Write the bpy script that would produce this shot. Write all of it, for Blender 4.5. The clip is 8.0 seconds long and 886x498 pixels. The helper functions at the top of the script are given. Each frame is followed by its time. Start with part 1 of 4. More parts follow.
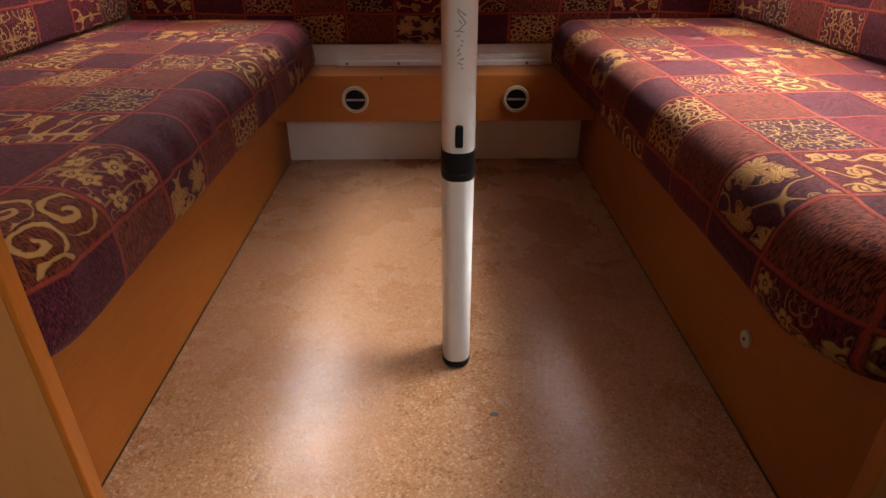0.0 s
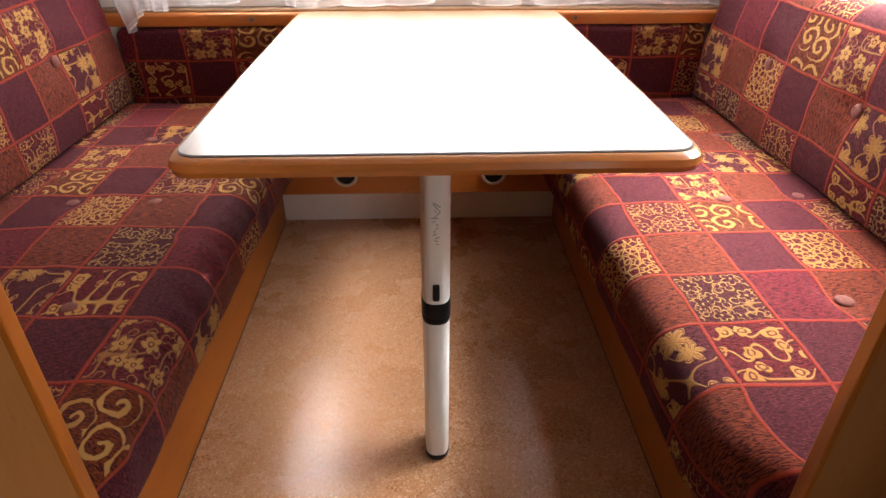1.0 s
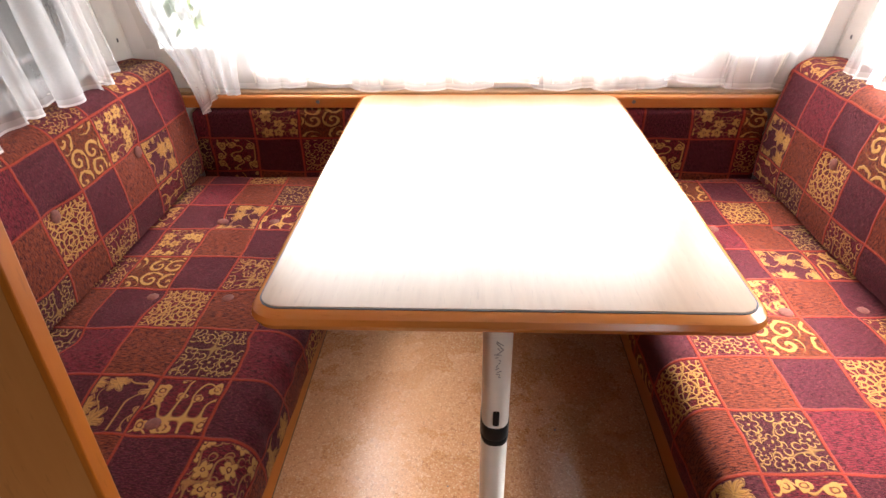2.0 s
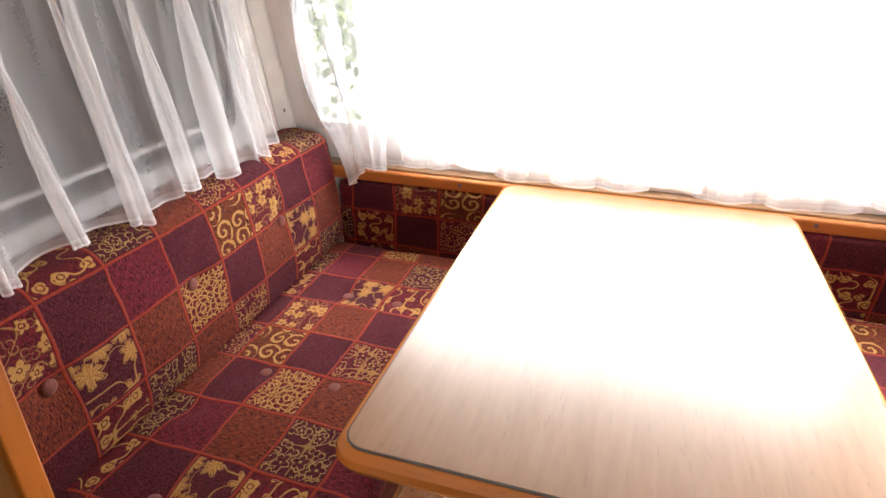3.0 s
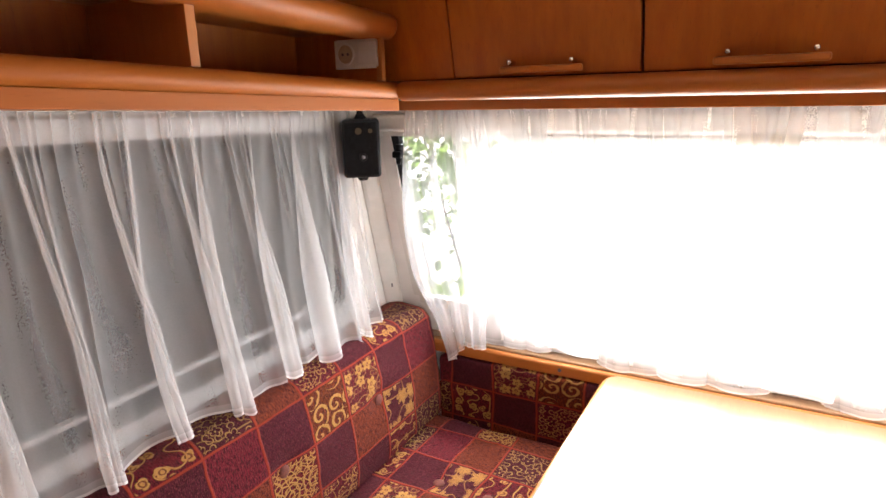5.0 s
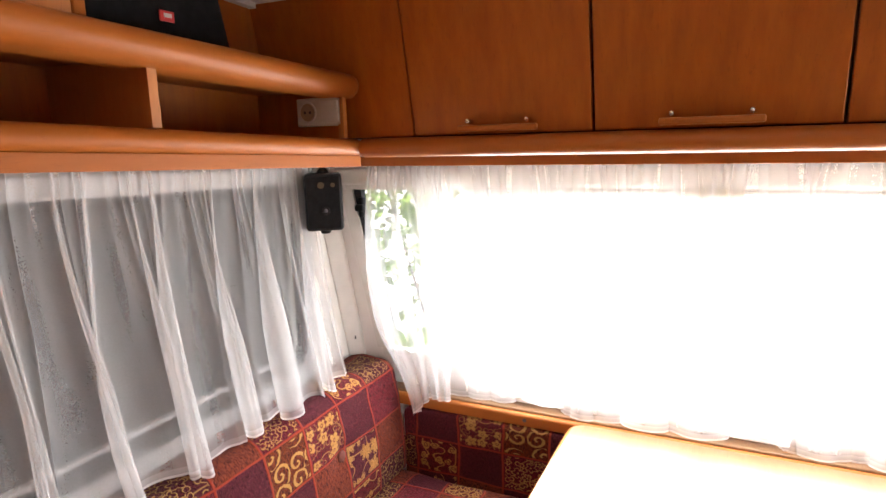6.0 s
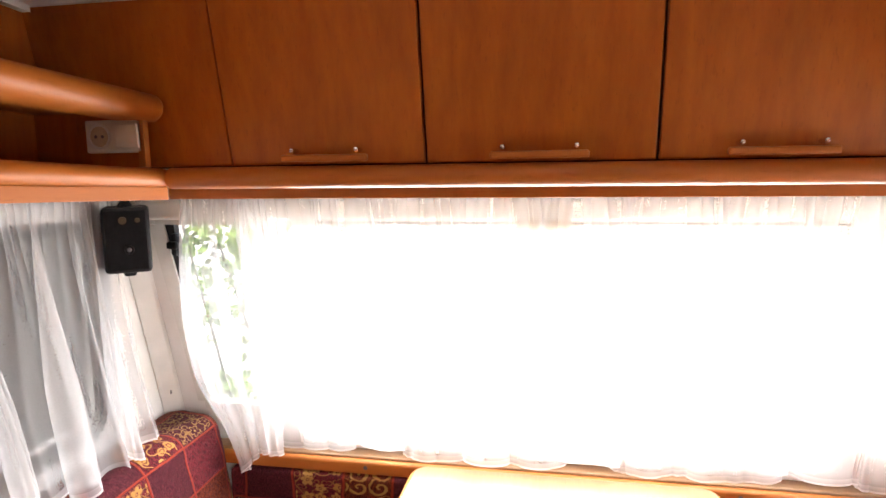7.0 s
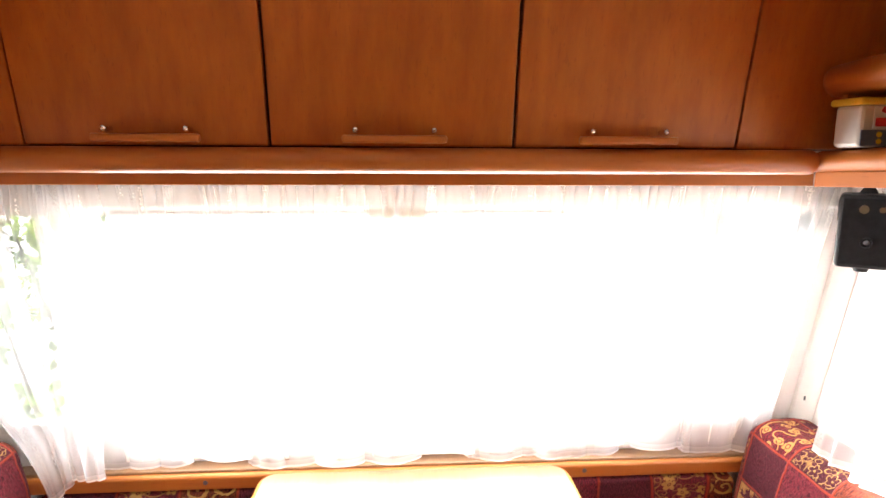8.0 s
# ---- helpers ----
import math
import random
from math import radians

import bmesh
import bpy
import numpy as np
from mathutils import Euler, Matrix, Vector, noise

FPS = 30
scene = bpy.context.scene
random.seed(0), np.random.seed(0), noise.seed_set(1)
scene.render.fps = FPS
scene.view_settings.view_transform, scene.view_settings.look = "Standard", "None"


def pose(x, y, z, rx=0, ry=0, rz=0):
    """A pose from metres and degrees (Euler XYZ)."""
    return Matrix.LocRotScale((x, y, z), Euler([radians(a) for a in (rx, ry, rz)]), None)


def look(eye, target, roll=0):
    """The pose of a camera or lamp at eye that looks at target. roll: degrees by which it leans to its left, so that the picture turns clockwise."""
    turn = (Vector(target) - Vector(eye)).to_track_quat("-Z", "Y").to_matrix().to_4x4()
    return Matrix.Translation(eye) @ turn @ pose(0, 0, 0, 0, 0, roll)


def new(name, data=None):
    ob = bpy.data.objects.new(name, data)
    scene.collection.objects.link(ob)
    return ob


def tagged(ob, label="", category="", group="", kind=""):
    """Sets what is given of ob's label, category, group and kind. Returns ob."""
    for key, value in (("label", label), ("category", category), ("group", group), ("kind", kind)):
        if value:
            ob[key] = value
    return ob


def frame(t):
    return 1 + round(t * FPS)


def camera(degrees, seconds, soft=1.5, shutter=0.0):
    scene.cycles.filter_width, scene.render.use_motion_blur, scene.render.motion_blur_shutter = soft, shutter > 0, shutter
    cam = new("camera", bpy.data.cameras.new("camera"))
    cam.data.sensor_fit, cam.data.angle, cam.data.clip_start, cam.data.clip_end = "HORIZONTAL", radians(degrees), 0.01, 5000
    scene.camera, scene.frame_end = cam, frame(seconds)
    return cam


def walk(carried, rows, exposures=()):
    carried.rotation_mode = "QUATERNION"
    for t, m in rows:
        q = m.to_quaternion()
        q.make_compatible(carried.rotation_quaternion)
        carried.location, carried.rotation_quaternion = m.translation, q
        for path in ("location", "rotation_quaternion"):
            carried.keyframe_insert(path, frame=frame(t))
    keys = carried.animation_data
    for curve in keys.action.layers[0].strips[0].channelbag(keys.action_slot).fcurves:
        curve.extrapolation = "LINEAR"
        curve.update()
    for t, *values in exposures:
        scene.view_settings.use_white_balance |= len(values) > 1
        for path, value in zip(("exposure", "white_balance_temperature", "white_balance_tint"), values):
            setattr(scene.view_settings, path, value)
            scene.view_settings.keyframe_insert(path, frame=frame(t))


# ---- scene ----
cam = camera(72.1, 8.0)
PATH = [
    (0, (0.003, 0.029, 0.73), (0.025, 1.783, -0.232), -0.1),
    (0.5, (0.01, 0.033, 0.907), (0.058, 1.723, -0.161), 0.3),
    (1, (0.022, 0.022, 1.067), (0.077, 1.73, 0.029), -0.0),
    (1.5, (-0.001, 0.033, 1.196), (0.028, 1.734, 0.144), 1.4),
    (1.7, (-0.016, 0.054, 1.231), (-0.012, 1.761, 0.189), 0.4),
    (3, (0.0, 0.266, 1.362), (-0.548, 1.973, 0.474), 0.1),
    (3.5, (0.013, 0.306, 1.397), (-0.733, 1.983, 0.602), -0.8),
    (4, (0.014, 0.339, 1.45), (-0.868, 1.987, 0.739), -1.6),
    (4.5, (0.029, 0.353, 1.498), (-0.918, 2.006, 0.888), -2.4),
    (5.8, (0.04, 0.331, 1.535), (-0.878, 2.07, 1.17), -1.8),
    (6, (0.045, 0.339, 1.538), (-0.817, 2.109, 1.182), -1.6),
    (6.5, (0.038, 0.379, 1.535), (-0.605, 2.248, 1.23), -1.4),
    (7, (0.03, 0.425, 1.539), (-0.339, 2.372, 1.27), -0.8),
    (7.5, (0.016, 0.462, 1.539), (-0.116, 2.433, 1.229), -0.4),
    (8, (0.005, 0.492, 1.538), (0.146, 2.461, 1.222), 0.3),
]
# light and exposure
FRONT_W, RIGHT_W, LEFT_W, REAR_W = 12.5, 11.0, 0.36, 1.0
EXPOSURES = [(0.0, 1.55), (1.0, 1.7), (1.7, 1.8), (4.5, 1.92), (6.0, 2.05), (7.0, 2.2), (8.0, 2.35)]
walk(cam, [(t, look(eye, target, roll)) for t, eye, target, roll in PATH], EXPOSURES)

# ---- sky, daylight at the windows, added fill lamps ----
world = bpy.data.worlds.new("sky")
scene.world = world
world.use_nodes = True
wn = world.node_tree
sky = wn.nodes.new("ShaderNodeTexSky")
sky.sky_type = "NISHITA"
sky.sun_disc = False
sky.sun_elevation = radians(60)
sky.sun_rotation = radians(200)
sky.air_density, sky.dust_density, sky.ozone_density = 1.0, 3.5, 1.0
wn.nodes["Background"].inputs["Strength"].default_value = 0.10
wn.links.new(sky.outputs["Color"], wn.nodes["Background"].inputs["Color"])

sun = new("sun", bpy.data.lights.new("sun", "SUN"))
sun.data.energy, sun.data.angle, sun.data.color = 4.5, radians(3), (1.0, 0.96, 0.90)
sun.matrix_world = look((-1.5, -4.0, 7.5), (0, 0, 0))


def window_light(name, eye, target, wide, high, watts, spread=180, colour=(1.0, 0.98, 0.96)):
    ob = new(name, bpy.data.lights.new(name, "AREA"))
    ob.data.shape, ob.data.size, ob.data.size_y = "RECTANGLE", wide, high
    ob.data.energy, ob.data.color, ob.data.spread = watts, colour, radians(spread)
    ob.matrix_world = look(eye, target)
    return ob


SILL_TILT = 0.235   # how far the front glass leans inwards for each metre of height


def front_light(name, x, wide, watts):
    z = 1.082
    y = 2.0 - SILL_TILT * (z - 0.81) + 0.004
    return window_light(name, (x, y, z), (x, y - 1.0, z - SILL_TILT), wide, 0.565, watts)


front_light("daylight_front", -0.0125, 1.335, FRONT_W)
front_light("daylight_front_side", 0.86, 0.25, FRONT_W * 0.14)
window_light("daylight_right", (1.17, 1.15, 1.15), (0.88, 1.02, 0.45), 0.96, 0.50, RIGHT_W, 84)
window_light("daylight_left", (-1.9, 1.2, 1.66), (-1.1, 1.2, 1.15), 1.0, 0.4, LEFT_W)
# added lamp above the end window, stands in for sky on its curtain
window_light("sky_fill_front_end", (-0.95, 2.55, 2.25), (-0.84, 1.90, 1.10), 0.5, 0.4, 1.6, 60)
# added fill at an unseen rear opening, for the left partition and near floor
window_light("rear_fill", (1.07, -1.15, 1.25), (-0.50, 0.50, 0.30), 0.6, 0.3, REAR_W, 55)


# ---- node helper ----
class Mat:
    def __init__(self, name):
        self.m = bpy.data.materials.new(name)
        self.m.use_nodes = True
        self.t = self.m.node_tree
        self.b = self.t.nodes["Principled BSDF"]

    def node(self, kind, props=(), ins=()):
        n = self.t.nodes.new("ShaderNode" + kind)
        for k, v in dict(props).items():
            setattr(n, k, v)
        for k, v in dict(ins).items():
            self.put(n.inputs[k], v)
        return n

    def put(self, socket, v):
        if isinstance(v, bpy.types.NodeSocket):
            self.t.links.new(v, socket)
        else:
            socket.default_value = v

    def math(self, op, a, b=0.0, c=0.0):
        n = self.node("Math", {"operation": op})
        for s, v in zip(n.inputs, (a, b, c)):
            self.put(s, v)
        return n.outputs[0]

    def vec(self, op, a, b=(0, 0, 0)):
        n = self.node("VectorMath", {"operation": op})
        self.put(n.inputs[0], a)
        self.put(n.inputs[1], b)
        return n.outputs["Value"] if op in ("LENGTH", "DOT_PRODUCT") else n.outputs[0]

    def mix(self, f, a, b, blend="MIX"):
        n = self.node("Mix", {"data_type": "RGBA", "blend_type": blend})
        self.put(n.inputs[0], f)
        self.put(n.inputs[6], a)
        self.put(n.inputs[7], b)
        return n.outputs[2]

    def ramp(self, f, stops, mode="LINEAR"):
        n = self.node("ValToRGB")
        n.color_ramp.interpolation = mode
        el = n.color_ramp.elements
        while len(el) < len(stops):
            el.new(0.5)
        for e, (p, c) in zip(el, stops):
            e.position = p
            e.color = (*c, 1) if len(c) == 3 else c
        self.put(n.inputs[0], f)
        return n.outputs[0]

    def noise(self, vec, scale, detail=3.0, rough=0.5):
        n = self.node("TexNoise", {}, {"Vector": vec, "Scale": scale, "Detail": detail, "Roughness": rough})
        return n.outputs[0]

    def place(self):
        return self.node("NewGeometry").outputs["Position"]

    def scaled(self, vec, s):
        return self.vec("MULTIPLY", vec, s)

    def bump(self, h, strength, dist=0.002):
        n = self.node("Bump", {}, {"Height": h, "Strength": strength, "Distance": dist})
        self.t.links.new(n.outputs[0], self.b.inputs["Normal"])

    def set(self, **ins):
        for k, v in ins.items():
            self.put(self.b.inputs[k.replace("_", " ")], v)
        return self.m


def rgb(*c):
    return (*c, 1.0)


def plain(name, colour, rough=0.5, metal=0.0, vary=0.12, scale=14.0, coat=0.0):
    k = Mat(name)
    p = k.place()
    n = k.noise(p, scale, 4)
    fine = k.noise(p, scale * 22, 2)
    dark = tuple(c * (1 - vary) for c in colour)
    lite = tuple(min(1, c * (1 + vary)) for c in colour)
    col = k.ramp(n, [(0.3, dark), (0.7, lite)])
    k.bump(fine, 0.12, 0.0005)
    return k.set(Base_Color=col, Roughness=k.math("ADD", rough - 0.06, k.math("MULTIPLY", fine, 0.12)), Metallic=metal, Coat_Weight=coat)


def wood(name, light, dark, axis="z", rough=0.38, coat=0.15, figure=1.0, ring=5.0, relief=0.10):
    """Beech-like foil with long grain along one axis."""
    k = Mat(name)
    p = k.place()
    rnd = k.node("ObjectInfo").outputs["Random"]
    shift = k.node("CombineXYZ", {}, {0: k.math("MULTIPLY", rnd, 7.0), 1: k.math("MULTIPLY", rnd, 3.0), 2: k.math("MULTIPLY", rnd, 5.0)}).outputs[0]
    p = k.vec("ADD", p, shift)
    long, wide = 0.9, 9.0
    s = {"x": (long, wide, wide), "y": (wide, long, wide), "z": (wide, wide, long)}[axis]
    q = k.scaled(p, s)
    broad = k.noise(q, 1.0, 2, 0.4)
    rings = k.math("FRACT", k.math("MULTIPLY", broad, ring))
    soft = k.math("SMOOTH_MIN", rings, k.math("SUBTRACT", 1.0, rings), 0.25)
    fine = k.noise(k.scaled(q, (9, 9, 9)), 1.0, 3, 0.6)
    pores = k.noise(k.scaled(q, (26, 26, 26)), 1.0, 2, 0.6)
    f = k.math("ADD", k.math("MULTIPLY", soft, 0.55 * figure), k.math("MULTIPLY", fine, 0.75))
    col = k.ramp(f, [(0.25, dark), (0.75, light)])
    stain = k.noise(p, 3.1, 3)
    col = k.mix(k.math("MULTIPLY", k.math("SUBTRACT", stain, 0.35), 0.4), col, rgb(*[c * 0.8 for c in dark]))
    col = k.mix(k.math("MULTIPLY", k.math("GREATER_THAN", pores, 0.66), 0.25), col, rgb(*[c * 0.5 for c in dark]))
    k.bump(fine, relief, 0.0006)
    return k.set(Base_Color=col, Roughness=k.math("ADD", rough - 0.4 * relief, k.math("MULTIPLY", fine, 0.8 * relief)), Coat_Weight=coat, Coat_Roughness=0.2)


PLUM, CRIM, RUST = (0.068, 0.010, 0.019), (0.132, 0.012, 0.022), (0.165, 0.034, 0.014)
DKFL, BRWN = (0.055, 0.009, 0.016), (0.125, 0.026, 0.006)


def patchwork():
    """Woven patchwork chenille: a repeat of 5 by 3 patches with gold flowers, scrolls and lace between red seams."""
    k = Mat("patchwork_chenille")
    uv0 = k.node("UVMap").outputs[0]
    warp = k.node("TexNoise", {}, {"Vector": uv0, "Scale": 0.9, "Detail": 2.0}).outputs["Color"]
    uv = k.vec("ADD", uv0, k.scaled(k.vec("SUBTRACT", warp, (0.5, 0.5, 0.5)), (0.16, 0.16, 0)))
    sp = k.node("SeparateXYZ", {}, {0: uv})
    u, v = sp.outputs[0], sp.outputs[1]
    lu, lv = k.math("FRACT", u), k.math("FRACT", v)
    idx = k.math("ADD", k.math("MULTIPLY", k.math("FLOORED_MODULO", k.math("FLOOR", v), 3.0), 5.0), k.math("FLOORED_MODULO", k.math("FLOOR", u), 5.0))
    f = k.math("DIVIDE", k.math("ADD", idx, 0.5), 15.0)
    kinds = "dkfl vine plum leaf rust crim plum flor scrl plum rust star rust plum lace".split()
    base = {"plum": PLUM, "crim": CRIM, "rust": RUST, "dkfl": DKFL, "vine": (0.115, 0.008, 0.015), "leaf": (0.105, 0.008, 0.017),
            "flor": (0.110, 0.008, 0.016), "scrl": BRWN, "star": PLUM, "lace": (0.115, 0.008, 0.013)}
    first = {"flor": (1, 0.5, 0), "dkfl": (0, 1, 0), "leaf": (0, 1, 0), "scrl": (0, 0, 1)}
    second = {"leaf": (0.7, 0, 0.25), "flor": (0.6, 0, 0.3), "dkfl": (0.7, 0, 1.0), "lace": (0, 1, 0.1), "scrl": (0, 0, 0.4), "vine": (0, 0, 0.2)}
    third = {"star": (1, 0, 0.8), "vine": (0, 1, 1)}
    st = lambda d: [(i / 15, d.get(n, (0, 0, 0))) for i, n in enumerate(kinds)]
    ground = k.ramp(f, st(base), "CONSTANT")
    s1 = k.node("SeparateColor", {}, {0: k.ramp(f, st(first), "CONSTANT")})
    s2 = k.node("SeparateColor", {}, {0: k.ramp(f, st(second), "CONSTANT")})
    s3 = k.node("SeparateColor", {}, {0: k.ramp(f, st(third), "CONSTANT")})

    wob = k.scaled(k.vec("SUBTRACT", k.node("TexNoise", {}, {"Vector": uv, "Scale": 7.0, "Detail": 2.0}).outputs["Color"], (0.5, 0.5, 0.5)), (0.22, 0.22, 0))

    def polar(scale, rnd):
        p = k.vec("ADD", k.scaled(uv, (scale, scale, 0)), wob)
        vo = k.node("TexVoronoi", {"voronoi_dimensions": "2D"}, {"Vector": p, "Scale": 1.0, "Randomness": rnd})
        d = k.vec("SUBTRACT", p, vo.outputs["Position"])
        s = k.node("SeparateXYZ", {}, {0: d})
        tone = k.node("SeparateColor", {}, {0: vo.outputs["Color"]}).outputs[0]
        return k.math("ARCTAN2", s.outputs[1], s.outputs[0]), vo.outputs["Distance"], tone

    below = lambda a, lim, w=0.02: k.node("MapRange", {}, {0: a, 1: lim - w, 2: lim + w, 3: 1.0, 4: 0.0}).outputs[0]
    def flower(scale, rnd, big, vary, petals, notch):
        th, r, tone = polar(scale, rnd)
        size = k.math("ADD", big, k.math("MULTIPLY", tone, vary))
        lobe = k.math("ABSOLUTE", k.math("COSINE", k.math("ADD", k.math("MULTIPLY", th, petals / 2), k.math("MULTIPLY", tone, 6.0))))
        edge_r = k.math("MULTIPLY", size, k.math("ADD", 1 - notch, k.math("MULTIPLY", lobe, notch)))
        return r, k.math("SUBTRACT", r, edge_r), lobe

    # small five-petalled flowers, filled or in outline
    r, gap, lobe = flower(2.9, 0.8, 0.24, 0.20, 5.0, 0.45)
    filled = k.math("MULTIPLY", below(gap, 0.0), k.math("SUBTRACT", 1.0, below(k.math("ABSOLUTE", k.math("SUBTRACT", r, 0.085)), 0.022, 0.012)))
    outline = k.math("MAXIMUM", below(k.math("ABSOLUTE", gap), 0.030, 0.016), below(r, 0.06))
    th2, r2, tone2 = polar(4.6, 0.9)
    lf = k.math("SUBTRACT", r2, k.math("MULTIPLY", 0.44, k.math("POWER", k.math("ABSOLUTE", k.math("COSINE", k.math("ADD", th2, k.math("MULTIPLY", tone2, 6.0)))), 0.7)))
    far = k.math("GREATER_THAN", gap, 0.05)
    leaves = k.math("MULTIPLY", below(k.math("ABSOLUTE", lf), 0.05, 0.03), far)
    n1 = k.noise(uv, 2.3, 0.0)
    stems = k.math("MULTIPLY", below(k.math("ABSOLUTE", k.math("SUBTRACT", n1, 0.5)), 0.014, 0.008), far)
    # large pointed blossoms with veins
    r5, gap5, lobe5 = flower(2.15, 0.65, 0.34, 0.14, 6.0, 0.58)
    veins = below(k.math("ABSOLUTE", k.math("SUBTRACT", lobe5, 0.93)), 0.05, 0.03)
    star = k.math("MULTIPLY", below(gap5, 0.0), k.math("SUBTRACT", 1.0, k.math("MULTIPLY", veins, 0.55)))
    star = k.math("MAXIMUM", star, below(k.math("ABSOLUTE", k.math("SUBTRACT", gap5, 0.045)), 0.014, 0.010))
    # curling vine with rounded leaves
    n2 = k.noise(uv, 2.6, 0.0)
    vines = below(k.math("ABSOLUTE", k.math("SUBTRACT", n2, 0.5)), 0.017, 0.009)
    r6, gap6, _ = flower(3.0, 0.75, 0.22, 0.16, 3.0, 0.38)
    bud = k.math("MULTIPLY", below(gap6, 0.0), k.math("SUBTRACT", 1.0, k.math("MULTIPLY", below(k.math("ABSOLUTE", k.math("SUBTRACT", r6, 0.13)), 0.035, 0.015), 0.8)))
    vine = k.math("MAXIMUM", k.math("MULTIPLY", bud, s3.outputs[1]), k.math("MULTIPLY", vines, s3.outputs[2]))
    th3, r3, _ = polar(2.2, 0.6)
    spiral = k.math("MULTIPLY", below(k.math("SINE", k.math("ADD", th3, k.math("MULTIPLY", r3, 17.0))), -0.45, 0.2), below(r3, 0.54))
    vo = k.node("TexVoronoi", {"voronoi_dimensions": "2D", "feature": "DISTANCE_TO_EDGE"}, {"Vector": k.vec("ADD", uv, k.scaled(wob, (0.3, 0.3, 0))), "Scale": 9.0})
    th4, r4, _ = polar(2.0, 0.3)
    rings = below(k.math("ABSOLUTE", k.math("SUBTRACT", k.math("FRACT", k.math("MULTIPLY", r4, 4.2)), 0.5)), 0.13, 0.05)
    lace = k.math("MAXIMUM", below(vo.outputs["Distance"], 0.085, 0.035), k.math("MULTIPLY", rings, 0.8))
    total = k.math("MULTIPLY", s1.outputs[0], filled)
    for w, m in ((s1.outputs[1], k.math("MAXIMUM", outline, leaves)), (s1.outputs[2], spiral), (s2.outputs[0], stems), (s2.outputs[1], lace), (s3.outputs[0], star)):
        total = k.math("MAXIMUM", total, k.math("MULTIPLY", w, m))
    total = k.math("MAXIMUM", total, vine)
    edge = k.math("MINIMUM", k.math("MINIMUM", lu, k.math("SUBTRACT", 1.0, lu)), k.math("MINIMUM", lv, k.math("SUBTRACT", 1.0, lv)))
    total = k.math("MULTIPLY", total, k.math("SUBTRACT", 1.0, below(edge, 0.045, 0.01)))
    streak = k.noise(k.scaled(uv0, (72, 9.0, 1)), 1.0, 3, 0.6)
    slub = k.noise(k.scaled(uv0, (130, 22, 1)), 1.0, 2, 0.6)
    weave = k.noise(k.scaled(uv, (150, 110, 1)), 1.0, 1, 0.5)
    cloth = k.mix(k.ramp(streak, [(0.46, (0, 0, 0)), (0.54, (0.92, 0.92, 0.92))]), ground, rgb(0.022, 0.004, 0.007))
    cloth = k.mix(k.ramp(slub, [(0.52, (0, 0, 0)), (0.68, (0.75, 0.75, 0.75))]), cloth, k.mix(0.42, ground, rgb(0.32, 0.10, 0.075)))
    gold = k.mix(k.noise(uv, 3.0, 2), rgb(0.36, 0.172, 0.040), rgb(0.46, 0.275, 0.085))
    gold = k.mix(k.math("MULTIPLY", s2.outputs[2], 0.55), gold, rgb(0.24, 0.19, 0.065))
    gold = k.mix(k.math("MULTIPLY", weave, 0.45), gold, rgb(0.22, 0.075, 0.026))
    col = k.mix(total, cloth, gold)
    seam = below(k.math("ADD", edge, k.math("MULTIPLY", k.math("SUBTRACT", slub, 0.5), 0.02)), 0.021, 0.010)
    col = k.mix(k.math("MULTIPLY", seam, 0.75), col, k.mix(slub, rgb(0.24, 0.016, 0.012), rgb(0.34, 0.060, 0.024)))
    h = k.math("ADD", k.math("MULTIPLY", total, 0.7), k.math("MULTIPLY", weave, 0.45))
    h = k.math("ADD", h, k.math("MULTIPLY", streak, 0.5))
    h = k.math("ADD", h, k.math("MULTIPLY", seam, 0.6))
    k.bump(h, 1.0, 0.0024)
    return k.set(Base_Color=col, Roughness=0.82, Sheen_Weight=0.08, Sheen_Roughness=0.35, Sheen_Tint=rgb(1.0, 0.58, 0.58), Specular_IOR_Level=0.08)


def vinyl_floor():
    k = Mat("cork_speckle_vinyl")
    p = k.place()
    vo = k.node("TexVoronoi", {}, {"Vector": p, "Scale": 340.0})
    tone = k.node("SeparateColor", {}, {0: vo.outputs["Color"]}).outputs[0]
    fleck = k.node("TexVoronoi", {}, {"Vector": p, "Scale": 210.0})
    ft = k.node("SeparateColor", {}, {0: fleck.outputs["Color"]}).outputs[1]
    col = k.ramp(tone, [(0.0, (0.35, 0.170, 0.080)), (0.25, (0.39, 0.190, 0.090)), (0.6, (0.43, 0.220, 0.108)), (0.9, (0.47, 0.262, 0.140)), (1.0, (0.56, 0.38, 0.25))])
    col = k.mix(k.math("MULTIPLY", k.math("GREATER_THAN", ft, 0.93), 0.45), col, rgb(0.17, 0.06, 0.025))
    col = k.mix(k.math("MULTIPLY", k.math("LESS_THAN", ft, 0.06), 0.35), col, rgb(0.60, 0.45, 0.32))
    dirt = k.noise(p, 5.0, 5, 0.6)
    col = k.mix(k.ramp(dirt, [(0.40, (0, 0, 0)), (1.0, (0.05, 0.05, 0.05))]), col, rgb(0.20, 0.10, 0.05))
    emb = k.noise(p, 260.0, 2)
    k.bump(k.math("ADD", emb, k.math("MULTIPLY", vo.outputs["Distance"], 0.6)), 0.22, 0.0008)
    return k.set(Base_Color=col, Roughness=k.math("ADD", 0.25, k.math("MULTIPLY", dirt, 0.05)), Specular_IOR_Level=0.5)


